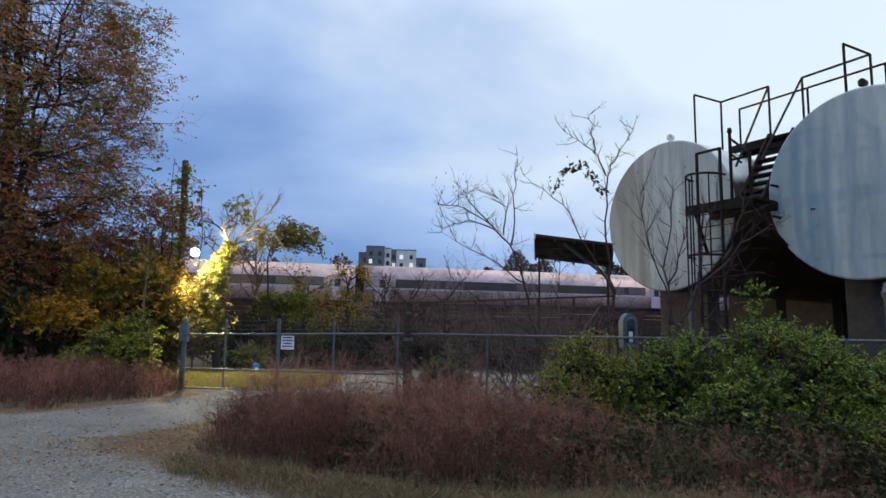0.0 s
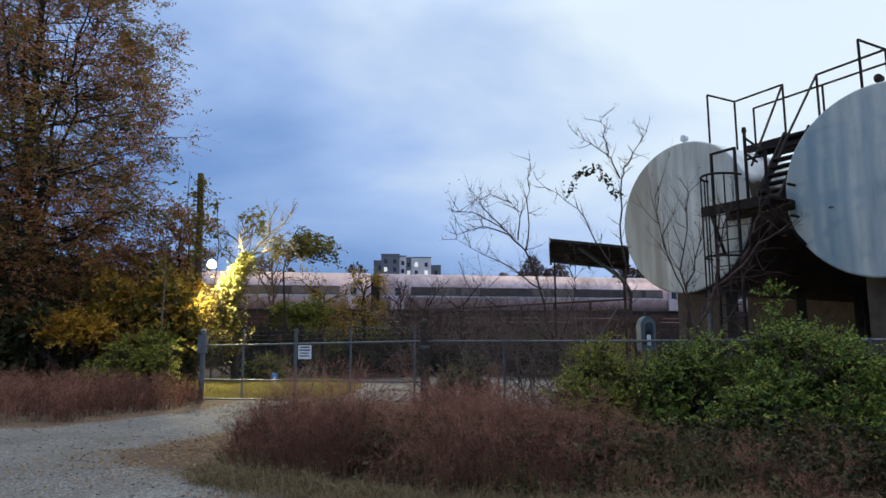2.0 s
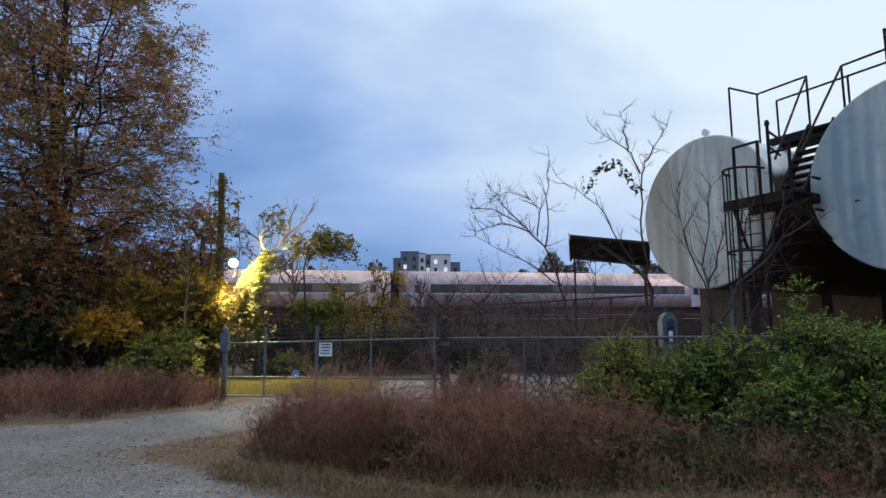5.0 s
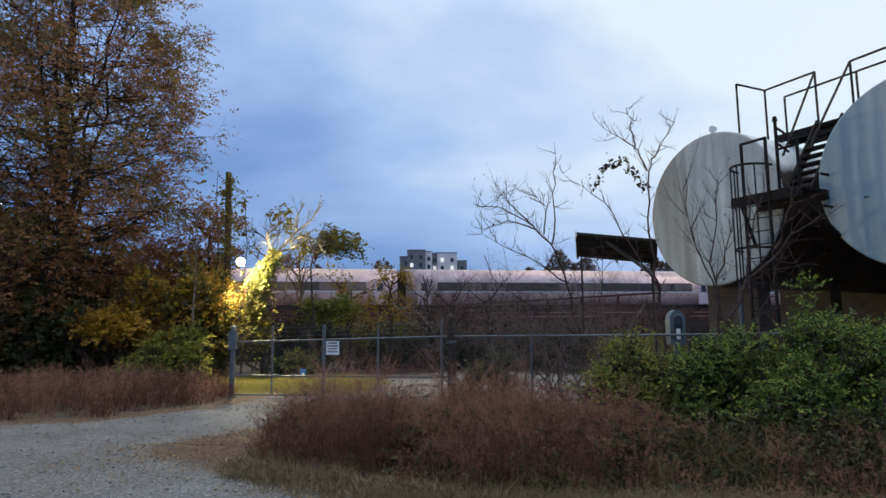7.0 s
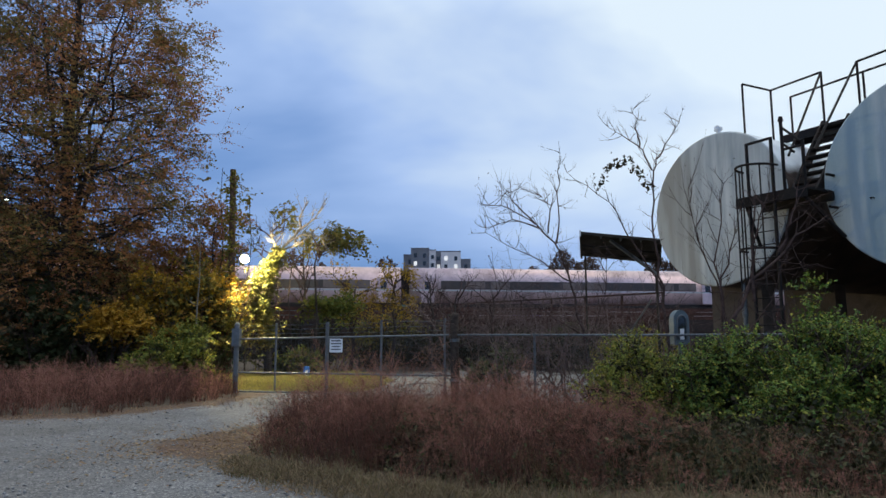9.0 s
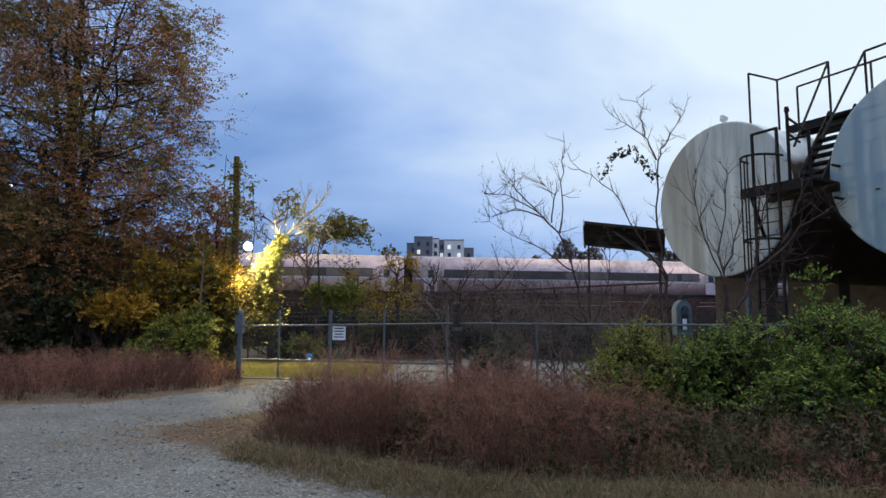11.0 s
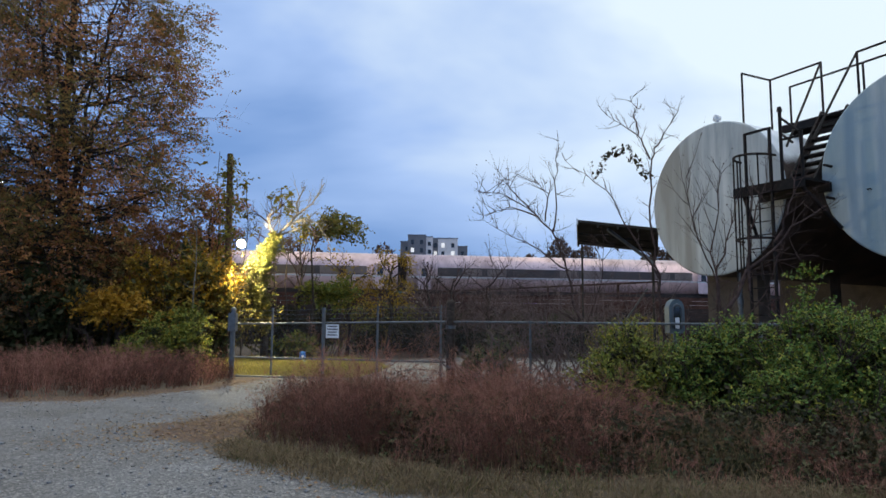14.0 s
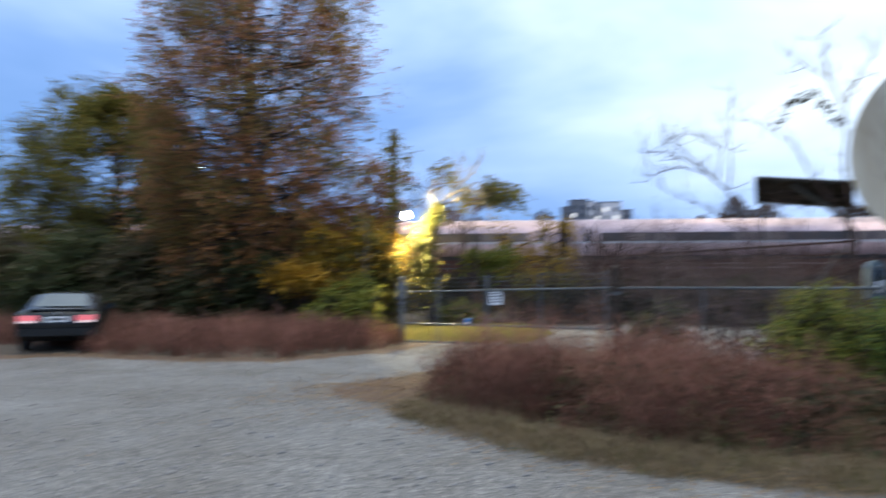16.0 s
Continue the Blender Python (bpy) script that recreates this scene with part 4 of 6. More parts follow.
# ---- unloading dock and its canopy ----
def loading_dock():
    a, b2 = Vector((8.6, 33.0, 0)), Vector((-2.9, 45.0, 0))
    d = (b2 - a).normalized()
    n = Vector((-d.y, d.x, 0))                 # away from the camera or towards it
    if n.y > 0:
        n = -n
    dock = thing("loading_dock", (0, 0, 0), 0, "dark weathered timber loading dock with a pipe railing", "dock")
    L = (b2 - a).length
    z = 2.55
    for k in range(int(L / 0.32)):
        p = a + d * (0.32 * k + 0.16) + Vector((0, 0, z))
        part("plank", Buf().beam(p - n * 0.0, p - n * 2.2, 0.29, 0.06), rust_timber, dock)
    for off, zz, w, h in ((0.0, z - 0.2, 0.14, 0.34), (-2.1, z - 0.2, 0.14, 0.34)):
        part("beam", Buf().beam(a + n * off + Vector((0, 0, zz)), b2 + n * off + Vector((0, 0, zz)), w, h), rust_timber, dock)
    for k in range(8):
        p = a.lerp(b2, k / 7)
        for off in (0.0, -2.1):
            part("support", Buf().beam(p + n * off + Vector((0, 0, -0.1)), p + n * off + Vector((0, 0, z - 0.37)), 0.22, 0.22), rust_timber, dock)
        part("railing_post", Buf().beam(p + n * 0.04 + Vector((0, 0, z - 0.1)), p + n * 0.04 + Vector((0, 0, z + 1.1)), 0.11, 0.11), rust_timber, dock)
    for zz in (z + 0.55, z + 1.08):
        part("railing_rail", Buf().beam(a + n * 0.1 + Vector((0, 0, zz)), b2 + n * 0.1 + Vector((0, 0, zz)), 0.05, 0.1), rust_timber, dock)


loading_dock()


def canopy():
    ob = thing("canopy", (0, 0, 0), 0, "dark sheet-roofed canopy on posts beside the tanks", "canopy")
    c = [Vector((3.12, 22.0, 4.93)), Vector((5.78, 22.2, 4.68)), Vector((6.42, 24.9, 4.22)), Vector((3.5, 24.6, 4.5))]
    up = Vector((0, 0, 0.09))
    part("roof", Buf().add(c + [v + up for v in c], [(3, 2, 1, 0), (4, 5, 6, 7), (0, 1, 5, 4), (1, 2, 6, 5), (2, 3, 7, 6), (3, 0, 4, 7)]), roof_steel, ob)
    part("fascia", Buf().beam(c[0] + Vector((-0.03, -0.03, 0.03)), c[3] + Vector((-0.03, 0, 0.03)), 0.05, 0.2), edge_white, ob, "pale edge board")
    for k in range(5):
        p, q = c[0].lerp(c[1], k / 4), c[3].lerp(c[2], k / 4)
        part("rafter", Buf().beam(p - Vector((0, 0, 0.05)), q - Vector((0, 0, 0.05)), 0.06, 0.09), roof_steel, ob)
    for k in (0.33, 0.66):
        p, q = c[0].lerp(c[3], k), c[1].lerp(c[2], k)
        part("purlin", Buf().beam(p - Vector((0, 0, 0.13)), q - Vector((0, 0, 0.13)), 0.06, 0.07), roof_steel, ob)
    part("brace", Buf().beam((4.15, 22.3, 4.75), (5.9, 23.4, 3.7), 0.08, 0.1), galvanised, ob, "pale steel brace")
    for p, r in (((3.6, 24.4, 4.5), 0.035), ((6.2, 24.6, 4.25), 0.05)):
        part("post", Buf().tube([p, (p[0], p[1], -0.05)], r, 10), roof_steel, ob)


canopy()


# ---- far buildings and woods ----
def apartment_block():
    b = thing("apartment_building", (-33.4, 250.0, -1.6), 4, "grey flat-roofed apartment building with a few lit windows", "building")
    def block(x0, x1, y0, z1, m):
        return part("wall", Buf().box((x0, y0, 0), (x1, y0 + 14, z1)), m, b)
    blocks = ((1.0, 6.0, 3.0, 34.0, facade_dark), (4.0, 11.0, 0.0, 36.2, facade_dark), (11.0, 13.6, 0.5, 35.6, facade_light), (13.6, 15.6, 2.0, 35.2, facade_dark), (15.6, 23.2, 0.0, 35.0, facade_light), (23.2, 27.0, 1.0, 32.0, facade_dark))
    for x0, x1, y0, z1, m in blocks:
        w = block(x0, x1, y0, z1, m)
        part("parapet", Buf().box((x0 - 0.1, y0 - 0.1, z1), (x1 + 0.1, y0 + 0.3, z1 + 0.35)), facade_dark, w)
        n = max(1, int((x1 - x0) / 3.4))
        for i in range(n):
            for j in range(4):
                x = x0 + (i + 0.5) * (x1 - x0) / n
                z = z1 - 2.6 - 3.1 * j
                on = (i * 7 + j * 5 + int(x0)) % 3 == 0
                part("window", Buf().box((x - 0.6, y0 - 0.08, z - 0.8), (x + 0.6, y0 - 0.02, z + 0.8)), window_lit if on else window_dark, w, "lit window" if on else "")


apartment_block()


def woods(name, x0, x1, y, z0, z1, seed, material, n, size, label):
    rng = np.random.default_rng(seed)
    k = rng.uniform(0, 1, n)
    x = x0 + (x1 - x0) * k
    top = z0 + (z1 - z0) * (0.80 + 0.13 * np.sin(k * 17 + seed) + 0.07 * np.sin(k * 61 + 2 * seed)) 
    z = z0 + (top - z0) * rng.uniform(0, 1, n) ** 0.6
    c = np.stack([x, y + rng.normal(0, 2.0, n), z], -1)
    ob = leaves(name, c, size, material, None, seed, 0.1)
    return tagged(ob, label, "trees", kind="stuff")


def track_hedge():
    rng = np.random.default_rng(9)
    n = 42000
    u = rng.uniform(-60, 75, n)
    top = 4.6 + 0.7 * np.sin(u * 0.31) + 0.4 * np.sin(u * 0.9)
    z = top * rng.uniform(0, 1, n) ** 0.7
    v = rng.normal(13.5, 0.7, n)
    c = np.stack([T0.x + TD.x * u - TN.x * v, T0.y + TD.y * u - TN.y * v, z], -1)
    tagged(leaves("track_hedge", c, 0.7, leaf_dark, None, 10, 0.1), "dark scrub along the far side of the railway", "hedge", kind="stuff")


track_hedge()
woods("far_woods", -90, -21, 150, 0, 21.0, 3, leaf_brown, 9000, 0.9, "brown wooded skyline beyond the railway")
woods("far_woods", 3, 70, 150, 0, 21.0, 4, leaf_brown, 55000, 0.5, "brown wooded skyline beyond the railway")
woods("far_woods", -220, -80, 150, 0, 26, 6, leaf_dark, 14000, 1.6, "dark wooded skyline beyond the lot")
woods("far_woods", 55, 220, 120, 0, 18, 7, leaf_dark, 14000, 1.4, "dark wooded skyline beyond the tanks")


# ---- trees and shrubs ----
def spread_leaves(tips, per_tip, radius, rng, squash=0.7):
    tips = np.asarray(tips, float)
    c = np.repeat(tips, per_tip, 0)
    off = rng.normal(size=c.shape) * radius
    off[:, 2] *= squash
    return c + off


def sprigs(name, starts, ways, length, per, size, material, parent, seed, droop=0.12):
    """Short shoots with leaves set alternately along them; one mesh."""
    rng = np.random.default_rng(seed)
    starts, ways = np.asarray(starts, float), unit(np.asarray(ways, float))
    m = len(starts)
    k = np.linspace(0.12, 1.0, per)[None, :, None]
    ln = length * rng.uniform(0.55, 1.35, (m, 1, 1))
    p = starts[:, None] + ways[:, None] * k * ln
    p[..., 2] -= (droop * ln * k ** 2)[..., 0]
    flip = np.where(np.arange(per) % 2, 1.0, -1.0)[None, :, None]
    side = unit(np.cross(ways, rng.normal(size=(m, 3)) * 0.5 + np.array([0, 0, 1.0])))[:, None] * flip
    axis = unit(ways[:, None] * 0.6 + side + rng.normal(size=(m, per, 3)) * 0.35)
    nrm = np.array([0, 0, 0.75]) + ways[:, None] * 0.35 + rng.normal(size=(m, per, 3)) * 0.42
    nrm = unit(nrm - axis * (nrm * axis).sum(-1, keepdims=True))
    b = np.cross(nrm, axis)
    s = size * rng.uniform(0.55, 1.3, (m, per, 1))
    mid = p + axis * s * 0.45 + nrm * s * 0.07
    v = np.stack([p, mid + b * s * 0.3, p + axis * s, mid - b * s * 0.3], 2).reshape(-1, 3)
    ob = raw_mesh(name, v, np.arange(len(v)).reshape(-1, 4), material, parent)
    # the shoots themselves
    w = side[:, 0] * 0.0035
    end = p[:, -1]
    tw = np.stack([starts - w, starts + w, end], 1).reshape(-1, 3)
    tagged(raw_mesh("branchwork", tw, np.arange(len(tw)).reshape(-1, 3), twig_bark, parent), kind="stuff")
    return ob


def leafy_bush(name, x, y, rx, ry, h, seed, leaf_mat, count, size, label, category="bush", per=11, length=0.34, lumps=16, z0=0.1, core=True, lump=0.3, droop=0.12):
    """Uneven mounds of leafy shoots over an inside painted dark as shade, on a few forked stems."""
    rng = np.random.default_rng(seed)
    ob = thing(name, (x, y, 0), 0, label, category)
    wood, tips = Buf(), []
    for i in range(9):
        a = rng.uniform(0, 2 * math.pi)
        k = math.sqrt(rng.uniform(0, 1)) * 0.6
        grow(wood, tips, (rx * k * math.cos(a), ry * k * math.sin(a), -0.05), (math.cos(a) * 0.4, math.sin(a) * 0.4, 1), h * rng.uniform(0.6, 0.9), 0.02, 1, rng, 0.7, 0.2, (4, 6), 0.14)
    tagged(part("branchwork", wood, twig_bark, ob), kind="stuff")
    a = rng.uniform(0, 2 * math.pi, lumps)
    k = np.sqrt(rng.uniform(0, 1, lumps))
    z = z0 + (h - z0) * rng.uniform(0.1, 0.86, lumps) * (1 - 0.5 * k * k)
    r = lump * rng.uniform(0.6, 1.25, lumps) * max(rx, 0.6 * h) ** 0.6
    c = np.stack([rx * k * np.cos(a), ry * k * np.sin(a), z], -1)
    w = r ** 2 / (r ** 2).sum()
    i = rng.choice(lumps, count, p=w)
    d = unit(rng.normal(size=(count, 3)) + np.array([0, -0.25, 0.3]))
    start = c[i] + d * r[i][:, None] * rng.uniform(0.35, 1.0, (count, 1)) * np.array([1.1, 1.1, 0.8])
    ok = start[:, 2] > 0.03
    ways = d + np.array([0, 0, 0.35]) + rng.normal(size=d.shape) * 0.3
    sprigs("foliage", start[ok], ways[ok], length, per, size, leaf_mat, ob, seed + 1, droop)
    # core leaves take a darker colour that paints the bush's inner shade
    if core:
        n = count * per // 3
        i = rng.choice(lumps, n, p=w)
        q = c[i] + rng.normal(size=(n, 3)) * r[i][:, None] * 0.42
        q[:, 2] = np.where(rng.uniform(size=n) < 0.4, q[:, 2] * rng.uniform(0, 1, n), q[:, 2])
        leaves("inner_shade_foliage", q[q[:, 2] > 0.02], size * 1.25, leaf_under if size > 0.1 else leaf_dark, ob, seed + 2, 0.3)
    return ob


def spreading_oak(x, y, height, reach, seed, label):
    """A tall oak: several dark leaders, many level limbs with drooping twigs, leaves in shallow sprays."""
    rng = np.random.default_rng(seed)
    tree = thing("tree", (x, y, 0), 0, label, "tree")
    trunk = [Vector((0.22 * math.sin(k * 0.9), 0.2 * math.sin(k * 1.3 + 1), -0.2 + height * k / 9)) for k in range(10)]
    part("trunk", Buf().tube(trunk, [0.24 * (1 - 0.92 * k / 9) + 0.015 for k in range(10)], 12), bark, tree)
    leaders = [trunk]
    for i in range(7):
        a = i * 2.4 + 0.4
        base = trunk[2 + i % 3] * 1.0
        out = Vector((math.cos(a), math.sin(a), 0))
        top = rng.uniform(0.62, 0.9) * height
        pts = []
        for k in range(8):
            u = k / 7
            q = base + out * reach * (0.14 + 0.30 * (i % 2)) * u ** 0.75 + Vector(rng.normal(size=3)) * 0.12 * min(1, u * 4)
            q.z = base.z + (top - base.z) * u
            pts.append(q)
        part("leader", Buf().tube(pts, [0.095 * (1 - 0.88 * k / 7) + 0.01 for k in range(8)], 8), bark, tree)
        leaders.append(pts)
    wood, tips = Buf(), []
    limbs = 230
    for i in range(limbs):
        line = leaders[0] if i % 2 else leaders[1 + (i // 2) % 7]
        z = 2.0 + (height - 2.6) * ((i + rng.uniform()) / limbs) ** 0.95
        seg = [j for j in range(len(line) - 1) if line[j].z <= z <= line[j + 1].z]
        if not seg:
            line, seg = trunk, [min(int((z + 0.2) / height * 9), 8)]
        q0, q1 = line[seg[0]], line[seg[0] + 1]
        p = q0.lerp(q1, (z - q0.z) / max(q1.z - q0.z, 0.01))
        wide = reach * math.sqrt(max(0.03, 1 - ((z - 8.0) / (height - 8.6)) ** 2)) ** 2.0 if z > 8 else reach * (0.72 + 0.035 * z)
        ang = i * 2.399 + rng.normal(0, 0.35)
        out = Vector((math.cos(ang), math.sin(ang), 0))
        room = wide - p.dot(out) if line is not trunk else wide
        n = min(max(room, 0.7), wide) * rng.uniform(0.68, 0.98)
        u = z / height
        w = out + Vector((0, 0, rng.uniform(-0.08, 0.22) + 0.55 * u * u))
        grow(wood, tips, p, w, n, 0.062 * (1.15 - u), 2, rng, 0.8, 0.03, (5, 7), 0.10)
    tagged(part("branchwork", wood, bark, tree), kind="stuff")
    t = np.asarray(tips)
    t = t[np.hypot(t[:, 0], t[:, 1]) < reach * (1.1 - 0.045 * np.clip(t[:, 2] - 12.0, 0, 20))]
    way = np.concatenate([t[:, :2], np.zeros((len(t), 1))], 1)
    way = unit(way) + rng.normal(size=t.shape) * np.array([0.7, 0.7, 0.22])
    patch = np.sin(t[:, 0] * 1.1 + 2 * np.sin(t[:, 2] * 0.9)) + np.sin(t[:, 2] * 1.7 + t[:, 1]) + rng.normal(size=len(t)) * 0.7
    keep = rng.uniform(size=len(t)) < 0.98 - 0.33 * np.clip((t[:, 2] - 7.0) / 9.0, 0, 1)
    for name, m, ok, sd in (("crown", leaf_rust, patch > -0.35, 1), ("crown", leaf_oak, patch <= -0.35, 2)):
        ok &= keep
        sprigs(name, t[ok], way[ok], 0.46, 6, 0.128, m, tree, seed + sd, 0.2)
    return tree


def autumn_tree(x, y, height, reach, seed, leaf_mat, label, limbs=70, per_tip=3, leaf=0.085, low=0.12):
    """A tall tree with many level limbs, thinning to the top, and leaves along the twigs."""
    rng = np.random.default_rng(seed)
    tree = thing("tree", (x, y, 0), 0, label, "tree")
    wood, tips = Buf(), []
    pts = [Vector((0.25 * math.sin(k * 0.9), 0.2 * math.sin(k * 1.3 + 1), -0.2 + height * k / 9)) for k in range(10)]
    part("trunk", Buf().tube(pts, [0.34 * (1 - 0.92 * k / 9) + 0.015 for k in range(10)], 12), bark, tree)
    for i in range(limbs):
        u = low + (0.97 - low) * (i + rng.uniform(0, 1)) / limbs
        k = u * 9
        j = min(int(k), 8)
        p = pts[j].lerp(pts[j + 1], k - j)
        ang = i * 2.399 + rng.normal(0, 0.3)
        shape = math.sin(math.pi * min(1, 0.42 + 0.58 * u)) ** 0.75
        n = reach * shape * rng.uniform(0.72, 1.12)
        w = Vector((math.cos(ang), math.sin(ang), rng.uniform(0.05, 0.4) + 0.5 * u * u))
        grow(wood, tips, p, w, n, 0.075 * (1.15 - u), 2, rng, 0.85, 0.06, (5, 7), 0.13)
    tagged(part("branchwork", wood, bark, tree), kind="stuff")
    leaves("crown", spread_leaves(tips, per_tip, 0.19, rng, 0.35), leaf, leaf_mat, tree, seed + 1, 0.45)
    return tree


def shrub(name, x, y, rx, ry, h, seed, leaf_mat, n, leaf, label, category="shrub", stems=14, z0=0.0, lumps=18, wood_mat=None, shoots=0):
    """Stems that fork from the ground, and leaves in lumps round an uneven outline."""
    rng = np.random.default_rng(seed)
    ob = thing(name, (x, y, 0), 0, label, category)
    wood, tips = Buf(), []
    for i in range(stems):
        a = rng.uniform(0, 2 * math.pi)
        k = math.sqrt(rng.uniform(0, 1)) * 0.75
        start = (rx * k * math.cos(a), ry * k * math.sin(a), -0.05)
        w = (math.cos(a) * 0.35, math.sin(a) * 0.35, 1)
        grow(wood, tips, start, w, (h * rng.uniform(0.55, 0.85)), 0.022, 2, rng, 0.7, 0.25, (3, 5), 0.13)
    tagged(part("branchwork", wood, wood_mat or twig_bark, ob), kind="stuff")
    tips = np.asarray(tips)
    cl = []
    for i in range(lumps):
        a = rng.uniform(0, 2 * math.pi)
        k = math.sqrt(rng.uniform(0, 1))
        zz = z0 + (h - z0) * rng.uniform(0.12, 0.92) * (1 - 0.45 * k * k)
        cl.append((rx * k * math.cos(a), ry * k * math.sin(a), zz, rng.uniform(0.18, 0.34) * min(h, 2.2)))
    cl = np.asarray(cl)
    pick = cl[rng.integers(0, lumps, int(n * 0.72))]
    d = unit(rng.normal(size=(len(pick), 3))) * (rng.uniform(0.25, 1, (len(pick), 1)) ** 0.45)
    c1 = pick[:, :3] + d * pick[:, 3:4] * np.array([1.15, 1.15, 0.8])
    t = tips[rng.integers(0, len(tips), n - len(pick))]
    c2 = t + rng.normal(size=t.shape) * 0.09
    c = np.concatenate([c1, c2])
    sprigs = []
    for i in range(shoots):
        b0 = cl[rng.integers(0, lumps)]
        up = unit(np.array([rng.normal() * 0.45, rng.normal() * 0.45, 1.0]))
        k = np.linspace(0, 1, 22)[:, None]
        run = b0[:3] + np.array([0, 0, b0[3] * 0.6]) + up * k * rng.uniform(0.3, 0.75)
        sprigs.append(run + rng.normal(size=run.shape) * 0.05 * (1.2 - k))
    if sprigs:
        c = np.concatenate([c] + sprigs)
    c = c[c[:, 2] > 0.03]
    leaves("foliage", c, leaf, leaf_mat, ob, seed + 1, 0.35)
    return ob


# the tall autumn tree and the dark wood behind and beside it
spreading_oak(-16.9, 25.0, 21.5, 5.7, 11, "tall autumn oak with rust-brown leaves and dark level limbs")
autumn_tree(-29.0, 30.0, 12.5, 7.2, 12, leaf_olive, "broad olive-brown tree behind the parked car", 70, 9, 0.15)
leafy_bush("tree", -13.7, 27.0, 2.3, 1.6, 6.6, 13, leaf_rust, 900, 0.15, "small rust-brown tree behind the flood light", "tree", 8, 0.6, 26, 2.5, False, 0.32, 0.3)
leafy_bush("shrub", -12.0, 24.2, 2.2, 1.6, 5.3, 21, leaf_yellow, 1500, 0.15, "tall yellow-leaved shrub beside the gate", "shrub", 9, 0.5, 26, 1.0, True, 0.34)
leafy_bush("shrub", -10.4, 24.0, 0.9, 0.9, 4.7, 22, leaf_olive, 700, 0.14, "olive and yellow shrub below the flood light", "shrub", 9, 0.45, 18, 1.0, True, 0.26)
leafy_bush("shrub", -12.85, 21.9, 0.85, 0.5, 2.45, 23, leaf_gold, 260, 0.14, "low golden-leaved shrub at the wood's edge", "shrub", 9, 0.42, 9, 1.6, False, 0.22)
leafy_bush("shrub", -10.4, 21.0, 1.25, 0.8, 2.15, 24, leaf_lime, 620, 0.12, "green leafy shrub beside the gate post", "shrub", 10, 0.5, 13, 0.2, True, 0.26, 0.25)
for i, (x, y, rx, ry, h) in enumerate(((-15.5, 23.0, 3.0, 1.5, 3.9), (-19.5, 22.5, 3.0, 1.6, 4.2), (-23.5, 22.0, 3.2, 1.8, 4.8), (-28.5, 21.0, 3.4, 2.0, 5.8), (-34, 19.0, 4.5, 3.0, 7.5), (-17.5, 28.0, 4.5, 2.0, 7.0), (-24, 29, 5.0, 2.5, 8.6), (-31, 33, 6, 3, 9.0), (-40, 26, 6, 4, 10), (-13.5, 28.0, 2.4, 1.5, 6.0), (-21, 31, 4.5, 2.0, 9.0), (-28, 32, 4.5, 2.5, 9.4), (-36, 32, 5.0, 3.0, 9.8))):
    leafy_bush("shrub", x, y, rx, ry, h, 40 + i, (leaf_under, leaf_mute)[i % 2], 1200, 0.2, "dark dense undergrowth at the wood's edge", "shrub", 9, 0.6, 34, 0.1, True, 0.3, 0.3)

# right-hand bushes in front of the tanks
for i, (x, y, rx, ry, h, n) in enumerate(((2.45, 10.9, 0.8, 0.7, 1.62, 520), (3.7, 10.6, 1.2, 0.9, 1.72, 800), (5.2, 9.8, 1.4, 1.0, 2.05, 1000), (7.0, 9.0, 1.5, 1.1, 2.0, 1150), (6.3, 7.9, 1.2, 0.9, 1.5, 800), (4.6, 8.9, 1.1, 0.7, 1.25, 620), (5.6, 7.1, 0.8, 0.6, 0.95, 420))):
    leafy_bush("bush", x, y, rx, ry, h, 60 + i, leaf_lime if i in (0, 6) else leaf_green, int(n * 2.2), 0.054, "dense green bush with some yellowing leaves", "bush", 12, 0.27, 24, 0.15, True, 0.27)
leafy_bush("bush", 4.72, 10.0, 0.16, 0.16, 2.6, 69, leaf_green, 60, 0.06, "tall green shoot rising from the bushes", "bush", 10, 0.25, 9, 1.3, False, 0.10)

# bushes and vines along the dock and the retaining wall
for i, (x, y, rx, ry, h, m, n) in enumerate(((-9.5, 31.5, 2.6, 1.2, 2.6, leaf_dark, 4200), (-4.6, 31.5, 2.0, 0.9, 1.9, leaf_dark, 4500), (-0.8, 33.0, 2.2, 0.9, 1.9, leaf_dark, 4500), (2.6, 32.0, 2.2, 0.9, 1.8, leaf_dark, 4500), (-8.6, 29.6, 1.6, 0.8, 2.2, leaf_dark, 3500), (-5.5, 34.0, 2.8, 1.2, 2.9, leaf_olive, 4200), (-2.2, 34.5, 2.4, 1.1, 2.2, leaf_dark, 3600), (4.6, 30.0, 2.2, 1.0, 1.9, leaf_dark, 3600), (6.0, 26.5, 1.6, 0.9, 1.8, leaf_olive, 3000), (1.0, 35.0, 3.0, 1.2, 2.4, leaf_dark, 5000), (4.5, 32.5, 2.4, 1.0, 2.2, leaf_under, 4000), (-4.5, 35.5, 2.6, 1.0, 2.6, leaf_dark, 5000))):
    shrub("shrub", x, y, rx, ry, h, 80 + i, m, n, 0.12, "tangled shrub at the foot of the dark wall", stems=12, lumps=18)


